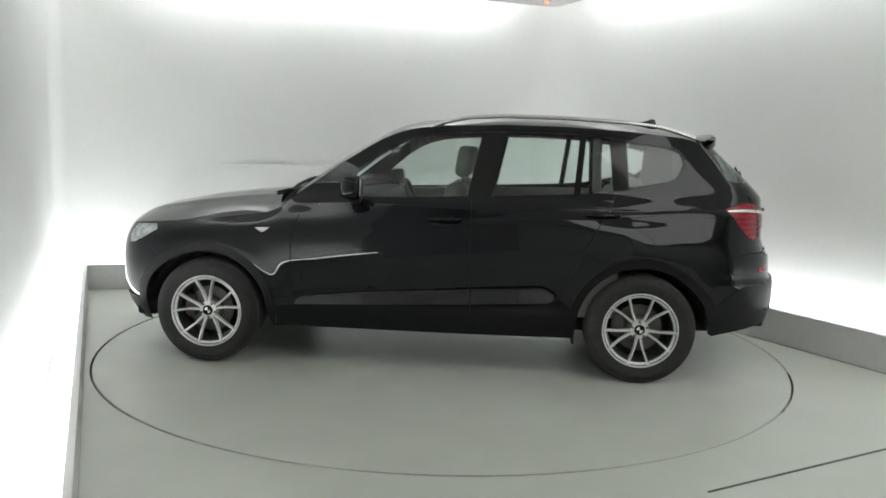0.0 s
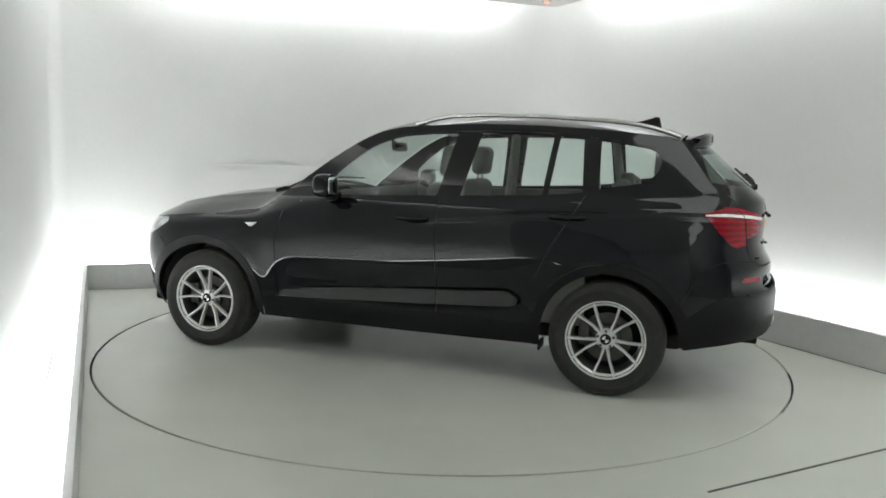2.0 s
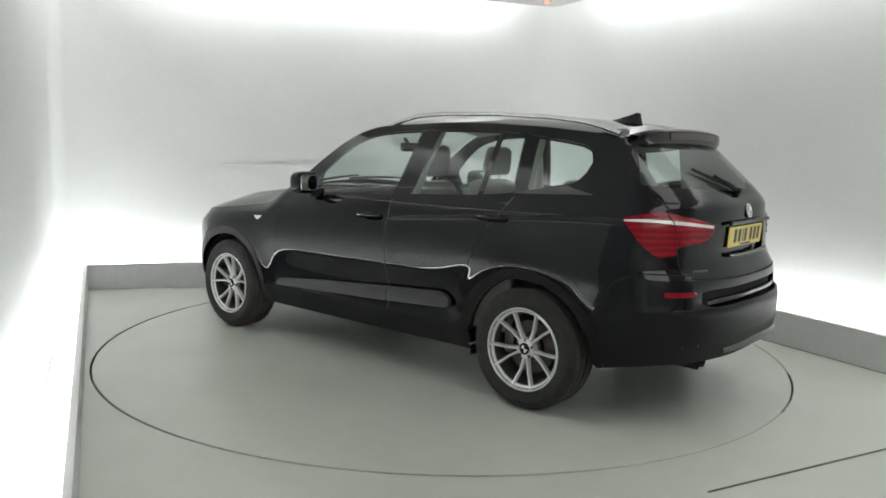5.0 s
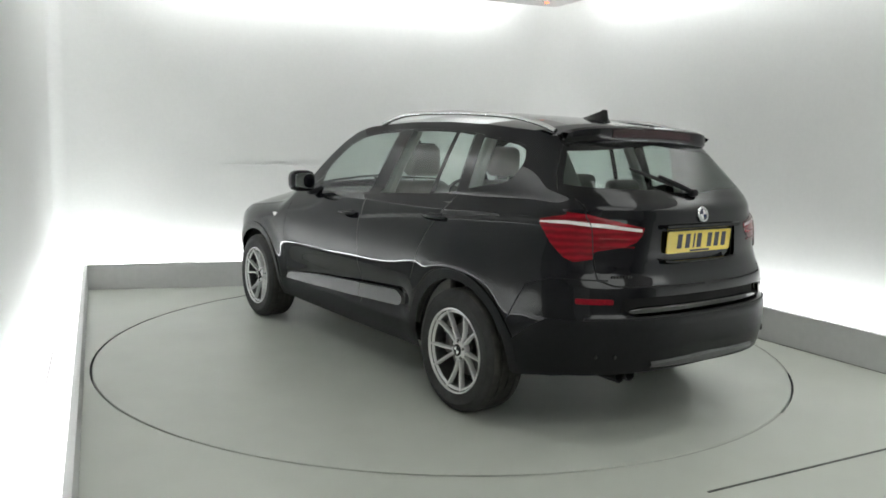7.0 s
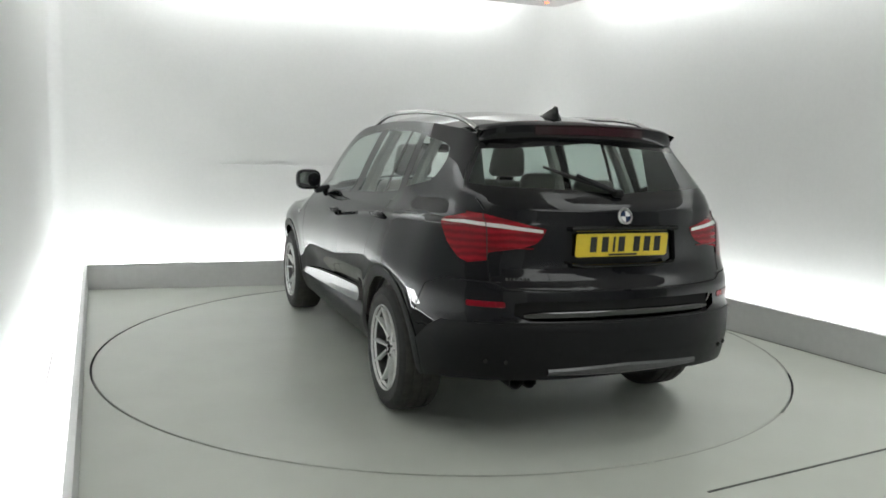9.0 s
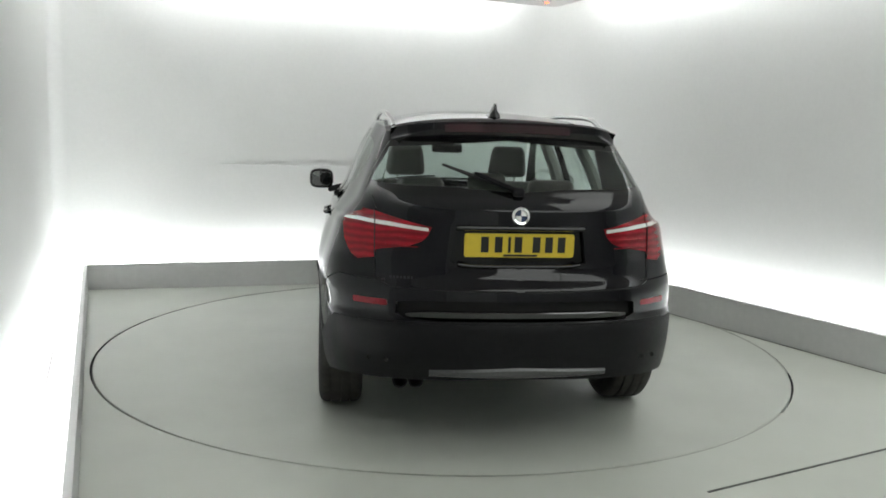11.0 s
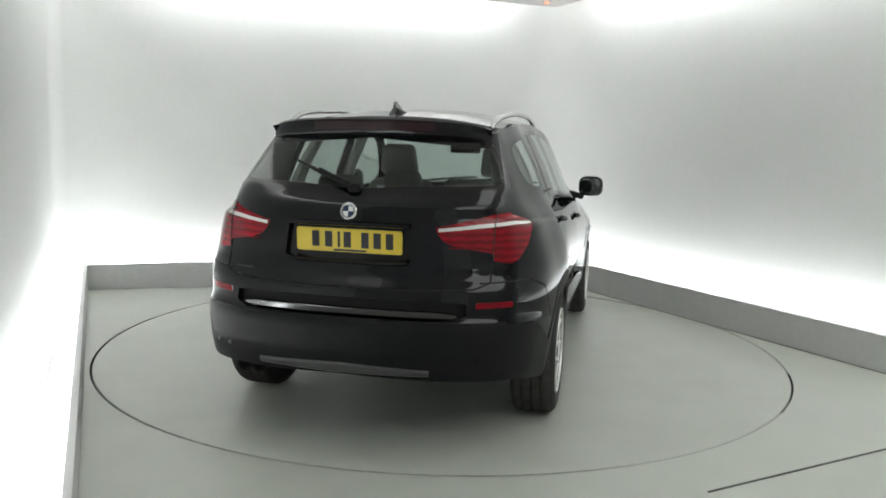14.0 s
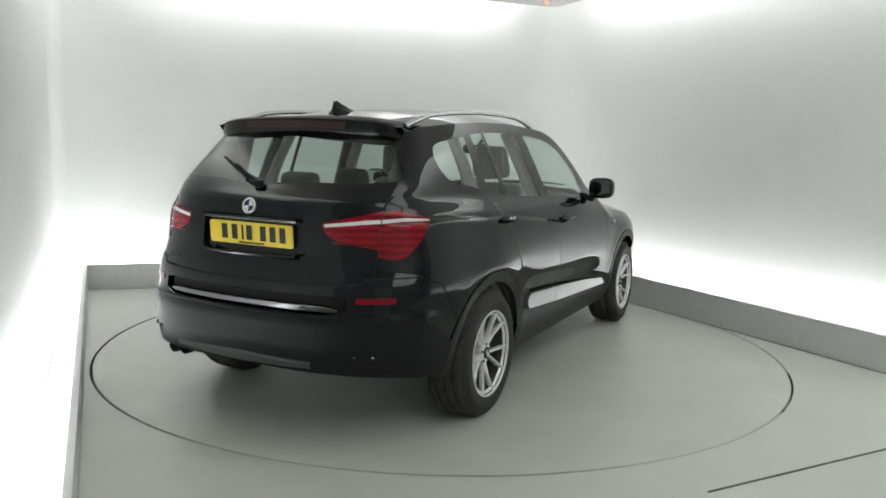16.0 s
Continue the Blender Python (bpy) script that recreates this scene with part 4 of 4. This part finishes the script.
def suv():
    car = new("car")
    car.location = (CENTRE.x, CENTRE.y, 0)
    tagged(car, "glossy black five-door estate SUV parked on the turntable", "car")
    T = Matrix.Translation(OFFSET)
    made = build_skin(car, OFFSET)
    for side in ("", "_r"):
        made["tail_lamp_strip" + side].parent = made["tail_lamp" + side]
    top_part("roof", -0.46, 1.53, 60, M_PAINT, car, OFFSET)
    top_part("windscreen", 1.535, 2.27, 30, M_GLASS, car, OFFSET, "", 0.97)
    top_part("cowl", 2.272, 2.34, 4, M_PLASTIC, car, OFFSET)
    top_part("bonnet", 2.343, 4.045, 60, M_PAINT, car, OFFSET)
    top_part("headlining", -0.40, 1.5, 30, M_LINING, car, OFFSET, "", 0.93, -0.04)
    cabin(car, OFFSET)
    for x in (0.0, 2.81):
        for s in (1, -1):
            wheel(car, x, s * 0.818, OFFSET, 13 if x > 1 else 54)

    # roof spoiler with the high brake lamp
    bm = bmesh.new()
    rows = []
    for y in [0.582 * math.sin(math.pi / 2 * a) for a in np.linspace(-1, 1, 49)]:
        k = abs(y) / 0.582
        tip, zt = spoiler_edge(k)
        th = 1.0 - 0.25 * k ** 6
        zr = float(top_z(-0.40)) + 0.030 * (1 - k ** 2.3) - 0.002
        rows.append([bm.verts.new(p) for p in ((-0.37, y * 0.99, zr + 0.004), (-0.46, y, zr * 0.55 + zt * 0.45 + 0.003), (tip + 0.02, y, zt), (tip, y, zt - 0.010), (tip - 0.001, y, zt - 0.068 * th),
                                               (tip + 0.014, y, zt - 0.090 * th), (tip + 0.06, y, zt - 0.098 * th), (-0.40, y * 0.98, zt - 0.10 * th))])
    for a, b in zip(rows, rows[1:]):
        for i in range(7):
            bm.faces.new((a[i], a[i + 1], b[i + 1], b[i]))
    bm.faces.new(rows[0])
    bm.faces.new(rows[-1][::-1])
    part("spoiler", bm, M_PAINT, car, m=T)
    bm = bmesh.new()
    rows = []
    for y in np.linspace(-0.32, 0.32, 21):
        k = abs(y) / 0.582
        tip, zt = spoiler_edge(k)
        rows.append([bm.verts.new(p) for p in ((tip + 0.006, y, zt - 0.016), (tip - 0.0035, y, zt - 0.020), (tip - 0.0045, y, zt - 0.060), (tip + 0.006, y, zt - 0.064))])
    for a, b in zip(rows, rows[1:]):
        for i in range(3):
            bm.faces.new((a[i], a[i + 1], b[i + 1], b[i]))
    part("brake_lamp", bm, M_LAMP_DARK, car, "dark red high brake lamp", m=T)

    # roof rails
    for s in (1, -1):
        pts = []
        for x in np.linspace(1.36, -0.34, 30):
            e = top_sheet(np.array([x]), np.array([0.93]))[0]
            end = min((1.36 - x) / 0.3, (x + 0.34) / 0.3, 1.0)
            pts.append((x, s * e[1], e[2] + 0.002 + 0.043 * math.sin(end * math.pi / 2)))
        part("roof_rail", tube(pts, 0.0135, 10), M_RAIL, car, "satin aluminium roof rail", m=T)

    # aerial fin
    bm = bmesh.new()
    rows = []
    for x, h, w in ((0.02, 0.002, 0.024), (-0.03, 0.018, 0.038), (-0.08, 0.040, 0.042), (-0.12, 0.056, 0.038), (-0.15, 0.074, 0.034), (-0.175, 0.072, 0.032), (-0.195, 0.0, 0.030)):
        e = top_sheet(np.array([x]), np.array([0.0]))[0][2] - 0.002
        rows.append([bm.verts.new((x, yy * w, e + zz * h)) for yy, zz in ((-1, 0), (-0.7, 0.3), (-0.3, 0.55), (-0.12, 1), (0.12, 1), (0.3, 0.55), (0.7, 0.3), (1, 0))])
    for a, b in zip(rows, rows[1:]):
        for i in range(7):
            bm.faces.new((a[i], a[i + 1], b[i + 1], b[i]))
    part("aerial_fin", bm, M_GLOSS, car, m=T)

    # windscreen wipers lying on the cowl
    for y0, y1 in ((0.05, -0.55), (0.60, 0.02)):
        ws = new("windscreen_wiper")
        ws.parent = car
        ws.matrix_basis = T
        q = [Vector(top_sheet(np.array([2.30 - 0.05 * t]), np.array([(y0 + (y1 - y0) * t) / 0.80]))[0]) + Vector((0, 0, 0.022)) for t in (0.0, 0.3, 0.7, 1.0)]
        part("arm", tube(q, [0.013, 0.010, 0.008, 0.006]), M_PLASTIC, ws)
        part("blade", tube([p + Vector((-0.015, 0, 0.0)) for p in q], 0.006), M_RUBBER, ws)
    part("cowl_vent", cushion(0.10, 1.20, 0.03, pose(2.39, 0, 1.128, 0, 14, 0), 0.012), M_PLASTIC, car, m=T)

    # door mirrors
    for s in (1, -1):
        mir = new("door_mirror")
        mir.parent = car
        mir.matrix_basis = T @ pose(1.818, s * 0.978, 1.190)
        bm = bmesh.new()
        bmesh.ops.create_uvsphere(bm, u_segments=28, v_segments=18, radius=1.0)
        for v in bm.verts:
            q = [math.copysign(abs(c) ** 0.62, c) for c in v.co]
            v.co = (q[0] * (0.085 if q[0] > 0 else 0.045), q[1] * 0.092, q[2] * (0.078 if q[2] > 0 else 0.074))
        part("shell", bm, M_PAINT, mir)
        bm = box(0.006, 0.146, 0.112)
        bmesh.ops.bevel(bm, geom=[e for e in bm.edges if abs(e.verts[0].co.x - e.verts[1].co.x) > 0.004], offset=0.03, segments=4, profile=0.5, affect="EDGES")
        bm.transform(pose(-0.0405, 0, 0.002, 0, 0, 6 if s > 0 else -6))
        part("mirror_glass", bm, M_MIRROR, mir, "silver mirror glass")
        part("stalk", cushion(0.08, 0.12, 0.045, pose(0.015, -s * 0.11, -0.07, s * -14, 0, 0), 0.018), M_PLASTIC, mir)

    # door handles
    for s in (1, -1):
        for x, z in ((1.255, 1.005), (0.265, 1.063)):
            h = new("door_handle")
            h.parent = car
            h.matrix_basis = T @ Matrix.Translation(side_point(x, z, s))
            part("grip", tube([(0.105, s * 0.004, -0.002), (0.085, s * 0.022, 0), (0, s * 0.029, 0.001), (-0.085, s * 0.022, 0.003), (-0.105, s * 0.004, 0.004)], [0.010, 0.011, 0.0115, 0.011, 0.010], 10), M_PAINT, h)
            part("cup", cushion(0.12, 0.008, 0.045, pose(0, s * -0.002, 0), 0.0035), M_PAINT, h)

    # number plate with unreadable bars
    plate = new("number_plate")
    plate.parent = car
    plate.matrix_basis = T @ pose(-0.861, 0, 1.010, 0, -4, 0)
    bm = box(0.006, 0.522, 0.112, 0.0)
    bmesh.ops.bevel(bm, geom=[e for e in bm.edges if abs(e.verts[0].co.x - e.verts[1].co.x) > 0.004], offset=0.012, segments=3, profile=0.5, affect="EDGES")
    part("plate", bm, M_PLATE, plate, "yellow rear number plate")
    for y0 in (0.165, 0.100, 0.049, 0.007, -0.080, -0.140, -0.200):
        w = 0.012 if y0 == 0.049 else 0.036
        part("bar", box(0.002, w, 0.074, 0.0, m=pose(-0.0035, y0, 0.004)), M_INK, plate, "dark bar in place of a character", smooth=False)
    part("caption_bar", box(0.002, 0.16, 0.010, 0.0, m=pose(-0.0035, -0.005, -0.047)), M_INK, plate, smooth=False)
    part("plate_lip", tube([(-0.878, y, 0.912 + 0.01 * (abs(y) / 0.29) ** 6) for y in np.linspace(-0.29, 0.29, 15)], 0.008), M_GLOSS, car, m=T)
    part("handle_strip", tube([(-0.883, y, 1.091) for y in np.linspace(-0.30, 0.30, 9)], 0.012), M_GLOSS, car, m=T)

    # round badge
    badge = new("round_badge")
    badge.parent = car
    c = rear_point(0.0, 1.147, 0.0)
    badge.matrix_basis = T @ Matrix.Translation(c) @ pose(0, 0, 0, 0, 12, 0)
    flip = pose(0, 0, 0, 0, 0, 90)
    part("ring", lathe([(0.041, -0.002), (0.042, 0.006), (0.039, 0.009), (0.030, 0.008), (0.029, 0.005)], 36), M_CHROME, badge, "chrome ring", m=flip)
    part("face", lathe([(0.039, 0.002), (0.039, 0.0065), (0.0005, 0.0068)], 36), M_GLOSS, badge, m=flip)
    for q in range(4):
        bm = bmesh.new()
        ts = np.linspace(q * math.pi / 2, (q + 1) * math.pi / 2, 7)
        bm.faces.new([bm.verts.new((0, 0.0078, 0))] + [bm.verts.new((0.027 * math.cos(t), 0.0078, 0.027 * math.sin(t))) for t in ts])
        part("badge_quarter", bm, M_WHITE if q % 2 else M_BLUE, badge, "white quarter" if q % 2 else "blue quarter", m=flip)

    # small script badge, drawn as plain bars
    mb = new("script_badge")
    mb.parent = car
    mb.matrix_basis = T
    y = 0.60
    for w in (0.012, 0.009, 0.012, 0.010, 0.012, 0.012, 0.010):
        q = rear_point(y - w / 2, 0.853, 0.002)
        part("bar", box(0.003, w, 0.013, 0.0, m=Matrix.Translation(q) @ pose(0, 0, 0, 0, 0, -14)), M_TRIM, mb, smooth=False)
        y -= w + 0.005

    # bright lip of the bumper slot, bumper ledge, skid strip
    pts = [rear_point(y, 0.690, -0.006) for y in np.linspace(-0.53, 0.53, 23)]
    bm = bmesh.new()
    rows = [[bm.verts.new(p + Vector(o) * (1 - 0.75 * max(0, (abs(p.y) - 0.40) / 0.13) ** 2)) for o in ((0.03, 0, -0.03), (0.002, 0, -0.026), (-0.003, 0, 0.010), (0.002, 0, 0.015), (0.035, 0, 0.015))] for p in pts]
    for a, b in zip(rows, rows[1:]):
        for i in range(4):
            bm.faces.new((a[i], a[i + 1], b[i + 1], b[i]))
    part("bumper_slot_trim", bm, M_TRIM, car, "glossy trim inside the bumper slot", m=T)
    pts = [rear_point(y, 0.655, 0.003) for y in np.linspace(-0.74, 0.74, 31)]
    part("bumper_edge", tube(pts, 0.006, 8), M_PLASTIC, car, m=T)
    bm = bmesh.new()
    rows = []
    for y in np.linspace(-0.42, 0.42, 21):
        k = abs(y) / 0.42
        p = rear_point(y, 0.43)
        rows.append([bm.verts.new((p.x + dx, y, z)) for dx, z in ((-0.010, 0.452 - 0.012 * k), (-0.018, 0.44 - 0.012 * k), (-0.012, 0.405 + 0.008 * k), (0.03, 0.385 + 0.01 * k), (0.12, 0.37))])
    for a, b in zip(rows, rows[1:]):
        for i in range(4):
            bm.faces.new((a[i], a[i + 1], b[i + 1], b[i]))
    part("skid_strip", bm, M_SKID, car, "grey skid strip under the bumper", m=T)
    part("bumper_underside", box(0.45, 1.10, 0.05, 0.02, m=pose(-0.60, 0, 0.39)), M_LINER, car, m=T)
    for y in (0.545, 0.47):
        part("exhaust_pipe", lathe([(0.034, -0.16), (0.036, 0.0), (0.034, 0.002), (0.030, 0.0), (0.029, -0.12), (0.0005, -0.12)], 24), M_LINER, car, "plain dark exhaust pipe", m=T @ pose(-0.85, y, 0.366, 0, 0, 90))
    for y in (0.69, 0.61, -0.69, -0.62):
        p = rear_point(y, 0.475, 0.006)
        part("parking_sensor", lathe([(0.011, 0), (0.011, 0.004), (0.0005, 0.005)], 14), M_GLOSS, car, m=T @ Matrix.Translation(p) @ pose(0, 0, 0, 0, 0, 90))

    # rear wiper
    wip = new("rear_wiper")
    wip.parent = car
    wip.matrix_basis = T
    base = rear_point(0.0, 1.245, 0.012)
    mid, tip = rear_point(0.20, 1.315, 0.03), rear_point(0.345, 1.362, 0.016)
    part("pivot", cushion(0.04, 0.055, 0.04, Matrix.Translation(base), 0.014), M_PLASTIC, wip)
    part("arm", tube([base, (base + mid) / 2 + Vector((-0.01, 0, 0)), mid], [0.016, 0.013, 0.010]), M_PLASTIC, wip)
    b0 = rear_point(0.03, 1.262, 0.014)
    part("blade", tube([b0, rear_point(0.19, 1.308, 0.014), tip], [0.009, 0.011, 0.006]), M_RUBBER, wip)

    # tail lamp ribs
    for s in (1, -1):
        lamp = made["tail_lamp" + ("" if s > 0 else "_r")]
        for z in (1.035, 0.995):
            pts = [rear_point(s * y, z + 0.012 * (y - 0.45), 0.0035) for y in np.linspace(0.47, 0.64, 9)]
            part("light_bar", tube(pts, 0.0035, 6), M_LAMP_RED, lamp, m=T)
        pts = [rear_point(s * 0.667, z, 0.004) for z in np.linspace(0.94, 1.16, 9)]
        part("lamp_joint", tube(pts, 0.0025, 6), M_GAP, lamp, m=T)
    # mud flaps ahead of the rear wheels, and a tag on the rear seat
    for s in (1, -1):
        part("mud_flap", box(0.014, 0.13, 0.06, 0.004, m=pose(0.412, s * 0.80, 0.255)), M_PLASTIC, car, m=T)
    part("tag", box(0.006, 0.075, 0.03, 0.001, m=pose(0.01, 0.12, 1.215)), M_TAG, car, "small white paper tag", m=T)
    return car


car = suv()


# ---------------------------------------------------------------- movement
def motions():
    rows = [(t / 2, pose(CENTRE.x, CENTRE.y, 0, 0, 0, 175.04 - 7.0295 * t / 2)) for t in range(33)]
    walk(car, rows)
    walk(table, rows)


motions()
